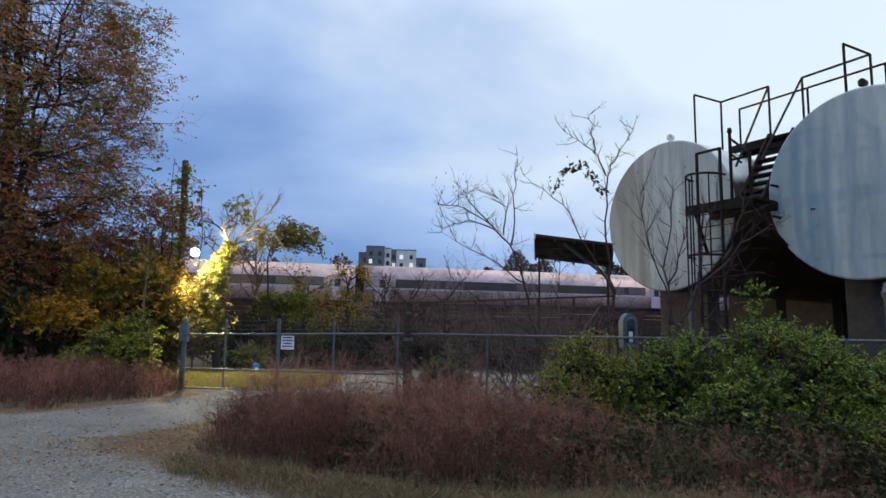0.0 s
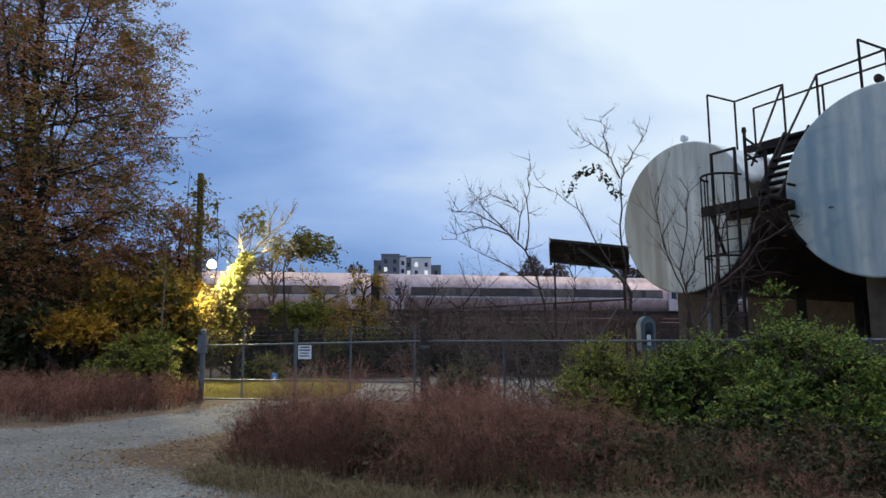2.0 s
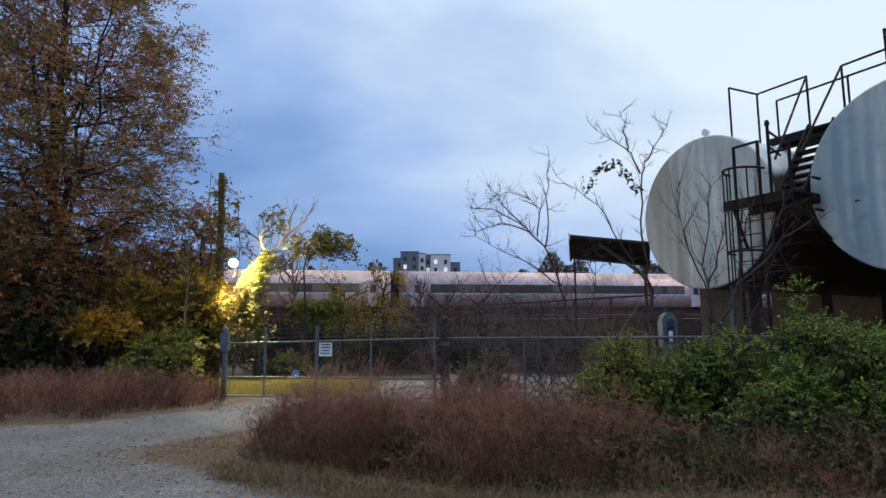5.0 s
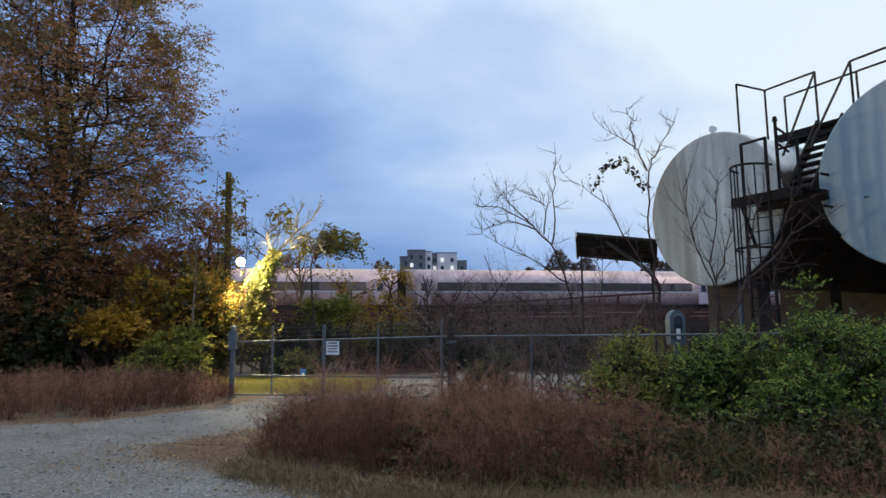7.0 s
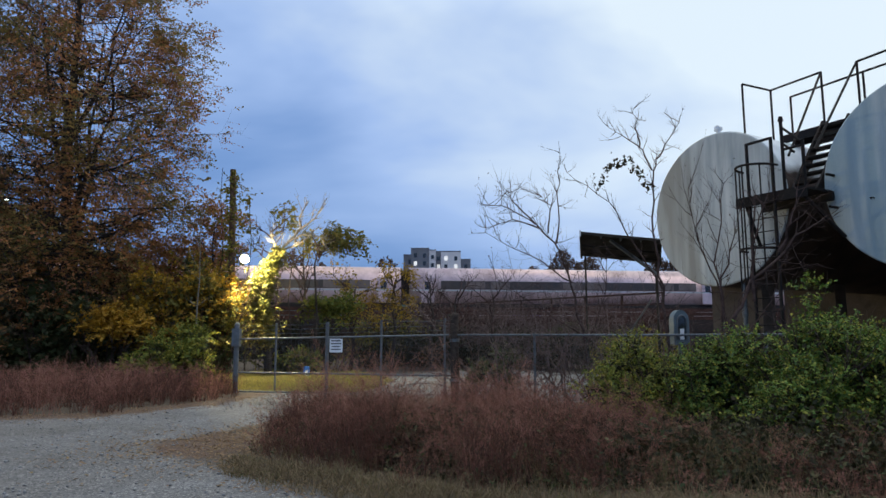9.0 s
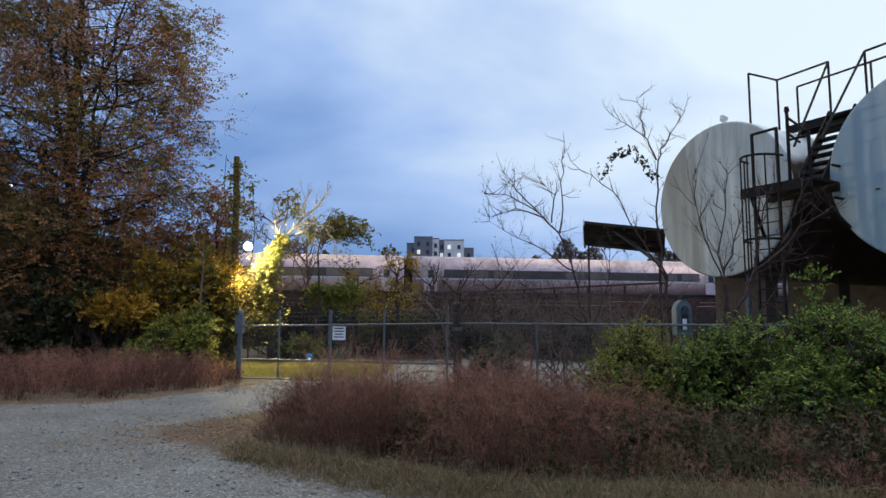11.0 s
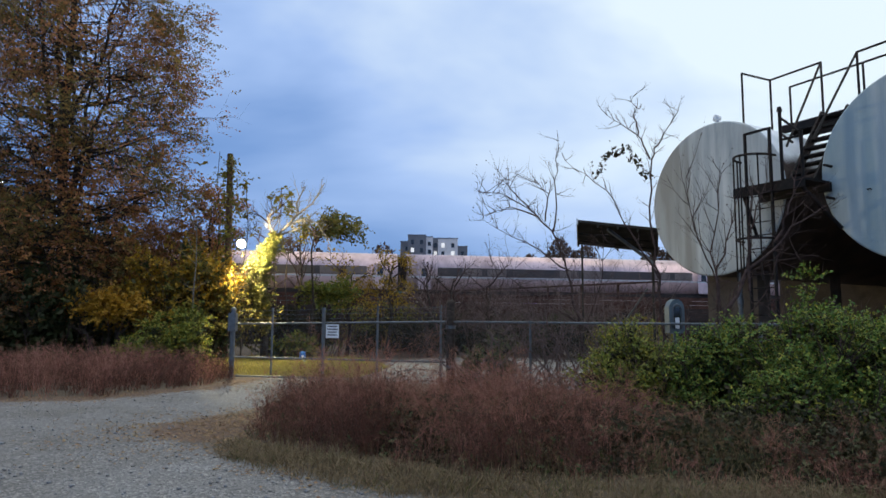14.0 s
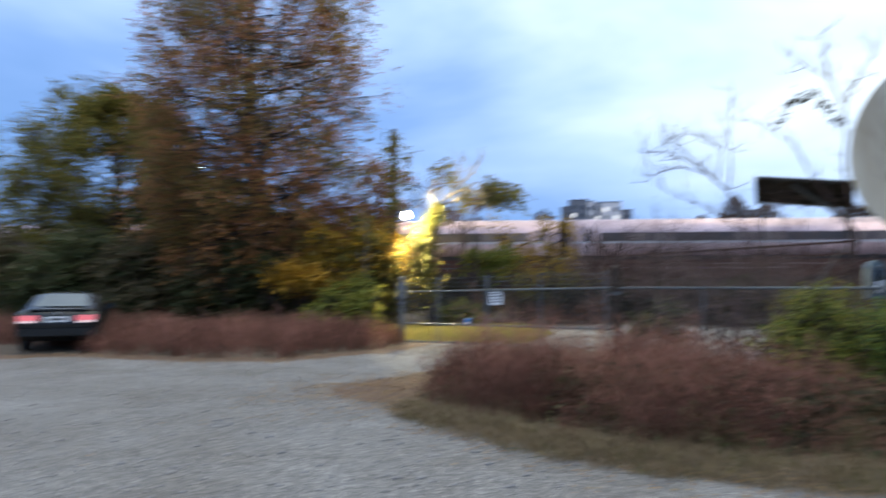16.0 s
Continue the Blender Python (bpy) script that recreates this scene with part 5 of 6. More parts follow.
def lit_vine_tree():
    rng = np.random.default_rng(91)
    t = thing("tree", (-8.6, 25.0, 0), 0, "pale leaning tree wrapped in yellow-green vines under the flood light", "tree")
    spine = [Vector(p) for p in ((0.1, 0.3, -0.1), (0.05, 0.2, 1.5), (-0.05, 0, 2.9), (0.1, -0.1, 3.9), (0.5, 0, 4.85))]
    part("trunk", Buf().tube(spine, [0.16, 0.14, 0.13, 0.11, 0.09], 10), bark, t)
    wood, tips = Buf(), []
    limbs = (((0.5, 0, 4.85), (0.95, -0.1, 5.25), (1.5, -0.1, 5.5), (2.1, 0, 5.4), (2.5, 0.1, 4.75)),
             ((0.5, 0, 4.85), (0.85, 0, 4.98), (1.3, -0.2, 5.08), (1.65, -0.2, 5.35)),
             ((0.95, -0.1, 5.25), (1.3, 0.1, 5.75), (1.85, 0.1, 6.15), (2.3, 0.2, 7.0)),
             ((1.3, 0.1, 5.75), (1.2, 0.2, 6.2), (1.5, 0.3, 6.9)),
             ((0.5, 0, 4.85), (0.25, 0, 5.2), (0.1, 0, 5.6)))
    for pts in limbs:
        pts = [Vector(q) for q in pts]
        n = len(pts)
        wood.tube(pts, [0.055 * (1 - 0.75 * k / (n - 1)) for k in range(n)], 6)
        for k in range(1, n):
            d = (pts[k] - pts[k - 1]).normalized()
            for _ in range(5):
                q = pts[k - 1].lerp(pts[k], rng.uniform())
                grow(wood, tips, q, d + Vector(rng.normal(size=3)) * 0.6 + Vector((0.1, 0, 0.25)), rng.uniform(0.35, 0.9), 0.014, 1, rng, 0.7, 0.1, (3, 5), 0.16)
    tagged(part("branchwork", wood, pale_bark, t, "pale bare limbs"), kind="stuff")
    # hanging curtain of vine: narrow at the fork, widest half-way down, ragged below
    line = [Vector(q) for q in ((0.55, -0.15, 4.95), (0.32, -0.25, 4.35), (0.0, -0.3, 3.75), (-0.1, -0.3, 3.0), (0.12, -0.2, 2.2), (0.25, -0.1, 1.55))]
    n = 1200
    k = rng.uniform(0, 1, n) ** 0.9
    base = np.array([tuple(line[min(int(u * 5), 4)].lerp(line[min(int(u * 5), 4) + 1], u * 5 - min(int(u * 5), 4))) for u in k])
    wide = 0.10 + 0.42 * np.sin(np.clip(k * 1.15, 0, 1) * math.pi) ** 1.2
    lobes = 0.6 + 0.4 * np.sin(k * 31)
    c = base + rng.normal(size=base.shape) * (wide * lobes)[:, None] * np.array([0.62, 0.45, 0.5])
    sprigs("vine", c, rng.normal(size=c.shape) * 0.7 + np.array([0, -0.3, -0.5]), 0.34, 8, 0.125, leaf_vine, t, 92, 0.25)
    n = 150
    c = np.stack([rng.normal(-0.25, 0.4, n), rng.normal(-0.2, 0.3, n), rng.normal(1.9, 0.55, n)], -1)
    sprigs("vine", c, rng.normal(size=c.shape) * 0.7 + np.array([0, -0.3, -0.5]), 0.34, 8, 0.125, leaf_olive, t, 93, 0.25)


lit_vine_tree()


def leafy_tree(x, y, h, reach, seed, m, per_tip, leaf, label, limbs=8, base=0.35):
    rng = np.random.default_rng(seed)
    t = thing("tree", (x, y, 0), 0, label, "tree")
    pts = [Vector((0.1 * math.sin(k * 1.7 + seed), 0.1 * math.cos(k * 1.1), -0.1 + h * 0.8 * k / 6)) for k in range(7)]
    part("trunk", Buf().tube(pts, [0.11 * (1 - 0.8 * k / 6) for k in range(7)], 8), bark, t)
    wood, tips = Buf(), []
    for i in range(limbs):
        u = base + (1 - base) * i / limbs
        p = pts[0].lerp(pts[6], u)
        a = i * 2.4 + rng.uniform(0, 0.6)
        grow(wood, tips, p, (math.cos(a), math.sin(a), 0.7), reach * rng.uniform(0.7, 1.1), 0.045, 2, rng, 0.8, 0.15, (4, 6), 0.16)
    tagged(part("branchwork", wood, twig_bark, t), kind="stuff")
    if per_tip:
        keep = np.asarray(tips)
        keep = keep[rng.uniform(size=len(keep)) < 0.8]
        leaves("crown", spread_leaves(keep, per_tip, 0.14, rng), leaf, m, t, seed + 1, 0.3)
    return t


def umbrella_tree():
    """A thin tree whose arched limbs carry large dark leaves."""
    rng = np.random.default_rng(101)
    t = thing("tree", (-7.45, 28.0, 0), 0, "small dark-leaved tree arching behind the lit vines", "tree")
    part("trunk", Buf().tube([(0, 0, -0.1), (0.1, 0, 2.5), (-0.05, 0, 4.6), (0.15, 0, 5.6)], [0.05, 0.045, 0.04, 0.03], 8), bark, t)
    wood, starts, ways = Buf(), [], []
    for i in range(20):
        w = rng.uniform(0.6, 2.1)
        up = rng.uniform(0.3, 1.15)
        y = rng.normal() * 0.5
        z0 = rng.uniform(4.7, 5.5)
        sgn = -0.35 if i % 5 == 4 else 1.0
        pts = [Vector((0.1 + sgn * w * u, y * u, z0 + up * math.sin(2.35 * u))) for u in np.linspace(0, 1, 7)]
        wood.tube(pts, [0.03 * (1 - 0.8 * k / 6) for k in range(7)], 5)
        for k in range(2, 7):
            for _ in range(4):
                starts.append(tuple(pts[k] + Vector(rng.normal(size=3)) * 0.1))
                ways.append((sgn * 0.5 + rng.normal() * 0.5, rng.normal() * 0.5, -0.35 + rng.normal() * 0.4))
    tagged(part("branchwork", wood, twig_bark, t), kind="stuff")
    sprigs("crown", starts, ways, 0.36, 5, 0.175, leaf_olive, t, 102, 0.2)


umbrella_tree()


def climbing_stem(x, y, top, seed, label, low=0.72, reach=0.32):
    """A thin stem hung with pairs of large leaves near its top."""
    rng = np.random.default_rng(seed)
    t = thing("tree", (x, y, 0), 0, label, "tree")
    pts = [Vector((0.12 * math.sin(k * 1.4 + seed), 0.05 * k, -0.1 + (top + 0.1) * k / 7)) for k in range(8)]
    part("trunk", Buf().tube(pts, [0.035 * (1 - 0.7 * k / 7) for k in range(8)], 6), bark, t)
    starts, ways = [], []
    for i in range(26):
        u = low + (1 - low) * i / 25
        p = pts[0].lerp(pts[7], u)
        a = rng.uniform(0, 6.28)
        starts.append((p.x + reach * rng.normal() * 0.6, p.y + rng.normal() * 0.15, p.z + rng.normal() * 0.1))
        ways.append((math.cos(a), math.sin(a), -0.3))
    sprigs("vine", starts, ways, 0.22, 3, 0.24, leaf_olive, t, seed + 1, 0.2)


climbing_stem(-9.1, 28.0, 7.5, 131, "slender stem hung with large dark vine leaves", 0.82, 0.4)
climbing_stem(-8.55, 28.0, 7.3, 132, "slender stem hung with large dark vine leaves", 0.88, 0.2)
climbing_stem(-10.4, 27.6, 7.8, 133, "slender stem hung with large dark vine leaves", 0.7, 0.25)
climbing_stem(-11.0, 26.0, 8.6, 134, "slender stem hung with large dark vine leaves", 0.6, 0.3)
leafy_tree(-9.6, 28.6, 8.2, 1.3, 107, leaf_dark, 0, 0.1, "bare grey sapling behind the flood light", 14, 0.45)
leafy_tree(-8.3, 29.2, 7.0, 1.4, 102, leaf_dark, 0, 0.1, "bare grey sapling behind the flood light", 12, 0.5)
leafy_tree(-11.6, 27.0, 8.2, 1.5, 109, leaf_rust, 4, 0.13, "thin brown-leaved tree beside the pole", 14, 0.35)
leafy_tree(-4.3, 30.0, 5.4, 1.1, 104, leaf_yellow, 2, 0.11, "thin yellow-green tree before the railway", 11, 0.45)
leafy_tree(-6.3, 30.5, 4.9, 1.5, 105, leaf_yellow, 1, 0.13, "thin yellow-leaved tree before the railway", 10, 0.4)
leafy_tree(-2.6, 30.5, 5.0, 1.5, 115, leaf_brown, 0, 0.1, "bare brown sapling before the railway", 12, 0.3)
leafy_tree(-1.4, 29.5, 4.6, 1.4, 116, leaf_brown, 0, 0.1, "bare brown sapling before the railway", 12, 0.3)
leafy_tree(0.2, 30.0, 4.4, 1.4, 106, leaf_brown, 0, 0.1, "bare brown sapling before the railway", 11, 0.3)
def pale_sapling():
    ob = thing("sapling", (-9.75, 21.6, 0), 0, "thin pale bare sapling before the yellow shrubs", "tree")
    rng = np.random.default_rng(119)
    wood, tips = Buf(), []
    pts = [Vector((0.03 * math.sin(k * 1.9), 0, -0.1 + 0.9 * k)) for k in range(8)]
    part("trunk", Buf().tube(pts, [0.035 * (1 - 0.8 * k / 7) for k in range(8)], 7), pale_bark, ob)
    for k in range(3, 8):
        for sx in (-1, 1):
            grow(wood, tips, pts[k - 1].lerp(pts[k], rng.uniform()), (sx * rng.uniform(0.6, 1.0), rng.normal() * 0.3, 0.6), rng.uniform(0.5, 1.1), 0.011, 1, rng, 0.6, 0.15, (2, 4), 0.08)
    tagged(part("branchwork", wood, pale_bark, ob), kind="stuff")


pale_sapling()
# lit climbers on the wall and the bush behind the gate
leafy_bush("shrub", -6.9, 29.2, 1.3, 0.5, 3.3, 117, leaf_lime, 300, 0.16, "yellow-green climber hanging over the dark wall", "shrub", 8, 0.5, 10, 2.5, False, 0.25, 0.3)
leafy_bush("shrub", -7.6, 26.2, 0.6, 0.5, 1.35, 118, leaf_lime, 260, 0.15, "green bush lit by the flood light behind the gate", "shrub", 8, 0.4, 8, 0.1, True, 0.26)


def bare_tree(x, y, stems, seed, label, r=0.038, twig=0.8, leaf_at=None):
    """Bare tree from a few main stems, each a run of points, with forking twigs."""
    rng = np.random.default_rng(seed)
    t = thing("bare_tree", (x, y, 0), 0, label, "tree")
    wood, tips = Buf(), []
    for n, pts in enumerate(stems):
        pts = [Vector((px - x, py - y, pz)) for px, py, pz in pts]
        fine = []
        for a, b2 in zip(pts, pts[1:]):
            for k in range(4):
                fine.append(a.lerp(b2, k / 4) + Vector(rng.normal(size=3)) * 0.02)
        fine.append(pts[-1])
        rr = r if n == 0 else r * 0.6
        part("stem", Buf().tube(fine, [rr * (1 - 0.8 * k / (len(fine) - 1)) for k in range(len(fine))], 7), twig_bark, t)
        for i in range(3, len(fine)):
            for _ in range(2):
                d = (fine[i] - fine[i - 1]).normalized()
                side = Vector(rng.normal(size=3) * np.array([1, 0.5, 1]))
                w = d * 0.6 + side * 0.8 + Vector((0, 0, 0.35))
                if fine[i].z > 1.0:
                    grow(wood, tips, fine[i], w, twig * rng.uniform(0.4, 1.5), 0.008, 1, rng, 0.65, 0.22, (3, 5), 0.09)
    tagged(part("branchwork", wood, twig_bark, t), kind="stuff")
    if leaf_at is not None:
        c = np.repeat(np.asarray(leaf_at, float), 9, 0) - np.array([x, y, 0])
        leaves("vine", c + rng.normal(size=c.shape) * 0.06, 0.10, leaf_dark, t, seed + 1, 0.2)
    else:
        tips = np.asarray(tips)
        tagged(leaves("bud", tips[rng.uniform(size=len(tips)) < 0.16], 0.035, leaf_brown, t, seed + 1, 0.2), kind="stuff")
    return t


bare_tree(2.4, 15.5, [[(2.4, 15.5, -0.1), (2.25, 15.5, 1.34), (1.95, 15.5, 2.78), (1.63, 15.5, 3.71), (1.17, 15.5, 4.18), (0.51, 15.5, 4.63), (-0.13, 15.5, 4.69)],
                      [(1.63, 15.5, 3.71), (1.69, 15.4, 4.93), (1.75, 15.4, 5.89)],
                      [(1.24, 15.5, 4.11), (0.58, 15.3, 4.28), (-0.03, 15.3, 4.09)],
                      [(1.95, 15.5, 2.78), (1.3, 15.4, 3.24), (-0.03, 15.3, 3.98)],
                      [(1.17, 15.5, 4.18), (0.58, 15.6, 4.8), (0.48, 15.6, 5.04)],
                      [(1.44, 15.5, 3.98), (1.51, 15.6, 4.65), (1.25, 15.6, 4.93)],
                      [(2.3, 15.5, 1.5), (1.2, 15.3, 2.2), (0.2, 15.2, 2.9)],
                      [(2.25, 15.5, 1.34), (2.7, 15.3, 2.5), (2.75, 15.3, 3.6)]], 111, "bare brown tree among the bushes by the fence", 0.034, 0.46)
arc = [(2.38 + 1.1 * k / 15, 14.0, 4.62 + 0.66 * math.sin(0.25 + 2.85 * k / 15)) for k in range(16)]
bare_tree(3.75, 14.0, [[(3.75, 14.0, -0.1), (3.66, 14.0, 1.85), (3.65, 14.0, 2.55), (3.48, 14.0, 3.74), (3.55, 14.0, 5.08), (3.77, 14.0, 5.52), (4.15, 14.0, 6.13)],
                       [(3.55, 14.0, 5.08), (3.24, 14.0, 5.65), (2.65, 14.0, 6.05)],
                       [(3.3, 14.0, 5.58), (3.22, 14.0, 6.0), (3.2, 14.0, 6.46)],
                       [(3.65, 14.0, 2.55), (3.07, 14.0, 3.5), (2.6, 14.0, 4.41), (1.73, 14.0, 5.07)]], 112, "bare sapling with a drooping leafy vine", 0.034, 0.34, arc)
bare_tree(4.2, 12.6, [[(4.2, 12.6, -0.1), (4.4, 12.5, 1.7), (4.88, 12.5, 2.56), (5.7, 12.4, 3.4), (6.2, 12.3, 3.75)],
                      [(4.9, 12.5, 2.2), (4.9, 12.5, 3.2), (5.3, 12.5, 4.3)],
                      [(4.3, 12.5, 1.5), (4.3, 12.4, 2.6), (4.6, 12.3, 3.7)],
                      [(5.4, 12.5, 3.1), (5.55, 12.3, 3.6), (5.75, 12.3, 4.4)]], 113, "bare leaning tree in front of the tanks", 0.05, 0.5)


bare_tree(4.75, 13.3, [[(4.75, 13.3, -0.1), (4.7, 13.3, 1.6), (4.5, 13.3, 3.0), (4.75, 13.3, 4.6)],
                       [(4.7, 13.3, 1.6), (5.2, 13.2, 2.9), (5.3, 13.2, 4.4)],
                       [(4.6, 13.3, 2.4), (4.2, 13.3, 3.4), (4.05, 13.3, 4.5)],
                       [(4.7, 13.3, 1.2), (5.5, 13.2, 2.2), (5.9, 13.1, 3.4)]], 114, "bare budding shrub tree in front of the tank", 0.03, 0.75)


def brush(x0, x1, y0, y1, n, h, seed, label, lean=0.8):
    rng = np.random.default_rng(seed)
    wood, tips = Buf(), []
    for _ in range(n):
        k = rng.uniform()
        p = (x0 + (x1 - x0) * k, y0 + (y1 - y0) * k + rng.normal() * 0.4, 0)
        grow(wood, tips, p, (rng.normal() * lean, rng.normal() * 0.3, 1), h * rng.uniform(0.6, 1.3), 0.018, 2, rng, 0.7, -0.05, (3, 5), 0.2)
    ob = part("brushwood", wood, brush_bark)
    return tagged(ob, label, "brush", kind="stuff")


brush(-0.8, 3.6, 16.9, 14.4, 66, 2.9, 121, "tangle of bare brown brushwood along the fence", 1.2)
brush(-5.5, 7.0, 36.5, 29.0, 260, 3.7, 122, "bare reddish-brown brushwood before the railway", 0.5)
leafy_bush("shrub", 0.2, 17.2, 0.7, 0.5, 1.25, 124, leaf_under, 240, 0.1, "dark green shrub at the gate post", "shrub", 9, 0.32, 9, 0.1, True, 0.24)



# ---- weeds, grass, litter ----
def weed_patch(name, xy, h, seed, material, label, branches=16, fine=0.007, tall=0.30):
    """Upright stems with feathery side shoots; one mesh."""
    rng = np.random.default_rng(seed)
    xy = np.asarray(xy, float)
    n = len(xy)
    clump = 0.80 + 0.38 * rough_noise(xy[:, 0], xy[:, 1], 1.9) + 0.26 * rough_noise(xy[:, 0] + 3, xy[:, 1] - 7, 4.3)
    hh = np.asarray(h) * rng.uniform(0.55, 1.15, n) * np.clip(clump, 0.35, 1.4)
    base = np.stack([xy[:, 0], xy[:, 1], ground_z(xy[:, 0], xy[:, 1])], -1)
    lean = rng.normal(size=(n, 2)) * 0.15
    top = base + np.stack([lean[:, 0] * hh, lean[:, 1] * hh, hh], -1)
    a = rng.uniform(0, math.pi, n)
    w = np.stack([np.cos(a), np.sin(a), np.zeros(n)], -1) * fine * 0.6
    v = [np.stack([base - w, base + w, top], 1).reshape(-1, 3)]
    f = [np.arange(3 * n).reshape(n, 3)]
    k = rng.uniform(tall, 1.0, (n, branches))
    p = base[:, None] + (top - base)[:, None] * k[..., None]
    ang = rng.uniform(0, 2 * math.pi, (n, branches))
    ln = hh[:, None] * rng.uniform(0.10, 0.28, (n, branches)) * (1.25 - 0.7 * k)
    rise = rng.uniform(0.5, 2.6, (n, branches))
    d = np.stack([np.cos(ang), np.sin(ang), rise], -1)
    d = unit(d) * ln[..., None]
    s = unit(np.cross(d, rng.normal(size=d.shape))) * fine
    tri = np.stack([p - s * 0.5, p + d * 0.55 + s, p + d], 2).reshape(-1, 3)
    v.append(tri)
    f.append(np.arange(len(tri)).reshape(-1, 3) + 3 * n)
    ob = raw_mesh(name, np.concatenate(v), np.concatenate(f), material)
    return tagged(ob, label, "weeds", kind="stuff")


def tussocks(name, xy, h, seed, material, label, stems=16, branches=14, fine=0.003, spread=0.42, low=0.3):
    """Plants whose stems fan out, bow over and carry fine side shoots; one mesh."""
    rng = np.random.default_rng(seed)
    xy = np.asarray(xy, float)
    m = len(xy)
    size = np.broadcast_to(np.asarray(h, float), (m,)) * rng.uniform(0.6, 1.3, m)
    xy = np.repeat(xy, stems, 0)
    hh = np.repeat(size, stems) * rng.uniform(0.45, 1.1, m * stems)
    n = len(xy)
    xy = xy + rng.normal(size=(n, 2)) * 0.06
    base = np.stack([xy[:, 0], xy[:, 1], ground_z(xy[:, 0], xy[:, 1])], -1)
    out = rng.normal(size=(n, 2)) * spread
    mid = base + np.stack([out[:, 0] * 0.4 * hh, out[:, 1] * 0.4 * hh, 0.58 * hh], -1)
    bow = np.clip(1 - 0.35 * np.hypot(out[:, 0], out[:, 1]), 0.35, 1)
    top = base + np.stack([out[:, 0] * 1.05 * hh, out[:, 1] * 1.05 * hh, hh * bow], -1)
    a = rng.uniform(0, math.pi, n)
    w = np.stack([np.cos(a), np.sin(a), np.zeros(n)], -1) * fine * 0.8
    stalk = np.stack([base - w, base + w, mid + w * 0.7, base - w, mid + w * 0.7, mid - w * 0.7, mid - w * 0.7, mid + w * 0.7, top], 1).reshape(-1, 3)
    v = [stalk]
    if branches:
        k = low + (1.0 - low) * rng.uniform(0, 1, (n, branches)) ** 0.8
        u = k[..., None]
        p = base[:, None] * (1 - u) ** 2 + 2 * u * (1 - u) * (2 * mid - 0.5 * base - 0.5 * top)[:, None] + top[:, None] * u ** 2
        along = unit(top - mid)[:, None]
        d = unit(along * 0.9 + rng.normal(size=p.shape) * 0.62) * (hh[:, None] * rng.uniform(0.08, 0.26, (n, branches)) * (1.3 - 0.8 * k))[..., None]
        s = unit(np.cross(d, rng.normal(size=d.shape))) * fine
        v.append(np.stack([p - s * 0.5, p + d * 0.5 + s, p + d], 2).reshape(-1, 3))
    v = np.concatenate(v)
    ob = raw_mesh(name, v, np.arange(len(v)).reshape(-1, 3), material)
    return tagged(ob, label, "weeds", kind="stuff")


def scatter(poly, n, seed, keep=None):
    rng = np.random.default_rng(seed)
    poly = np.asarray(poly, float)
    lo, hi = poly.min(0), poly.max(0)
    p = rng.uniform(lo, hi, (n, 2))
    d = inside_distance(p[:, 0], p[:, 1], poly)
    ok = d > 0
    if keep is not None:
        ok &= keep(p[:, 0], p[:, 1], rng)
    return p[ok], d[ok]


MIDDLE = [(-3.15, 8.9), (-3.5, 10.6), (-3.4, 11.4), (-2.2, 12.0), (0.5, 11.5), (3.0, 10.2), (5.0, 8.4), (8.5, 7.2), (8.5, 5.6), (4.5, 5.9), (1.7, 6.6), (-0.2, 6.8), (-1.9, 7.6)]
p, d = scatter(MIDDLE, 2100, 131, lambda x, y, r: r.uniform(size=len(x)) < 0.8 + 0.5 * rough_noise(x, y, 1.1) - 0.1 * np.clip(x - 1.0, 0, 4))
hill = (0.40 + 0.42 * np.clip(d / 1.1, 0, 1)) * np.clip(1.08 - 0.19 * p[:, 0], 0.46, 1.12) * (0.95 + 0.42 * rough_noise(p[:, 0], p[:, 1], 1.1))
tussocks("weeds", p, hill, 132, weed_red, "dense reddish-brown dry weeds on the verge", 16, 12, 0.0032, 0.42, 0.25)
p, d = scatter(MIDDLE, 1000, 133, lambda x, y, r: rough_noise(x + 5, y, 1.6) > -0.2)
tussocks("weeds", p, 0.3 + 0.35 * np.clip(d / 0.9, 0, 1), 134, weed_straw, "straw-coloured dry grass among the weeds", 14, 4, 0.003, 0.5, 0.4)
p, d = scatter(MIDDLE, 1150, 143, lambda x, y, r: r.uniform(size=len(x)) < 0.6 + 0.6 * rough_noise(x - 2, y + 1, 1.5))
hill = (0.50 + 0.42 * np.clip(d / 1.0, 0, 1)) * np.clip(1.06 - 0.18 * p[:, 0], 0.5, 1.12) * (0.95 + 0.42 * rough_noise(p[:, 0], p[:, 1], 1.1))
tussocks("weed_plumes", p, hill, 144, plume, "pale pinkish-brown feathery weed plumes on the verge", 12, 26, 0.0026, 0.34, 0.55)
p, d = scatter(MIDDLE, 1500, 176, lambda x, y, r: rough_noise(x - 1, y + 2, 1.4) > -0.3)
r5 = np.random.default_rng(177)
z = ground_z(p[:, 0], p[:, 1]) + r5.uniform(0.05, 0.5, len(p)) * np.clip(d / 0.8, 0.2, 1)
green_weeds = thing("weeds", (0, 0, 0), 0, "dark green leafy weeds among the dry stems", "weeds", kind="stuff")
sprigs("foliage", np.stack([p[:, 0], p[:, 1], z], -1), r5.normal(size=(len(p), 3)) * 0.6 + np.array([0, -0.2, 0.8]), 0.22, 8, 0.055, leaf_under, green_weeds, 178)


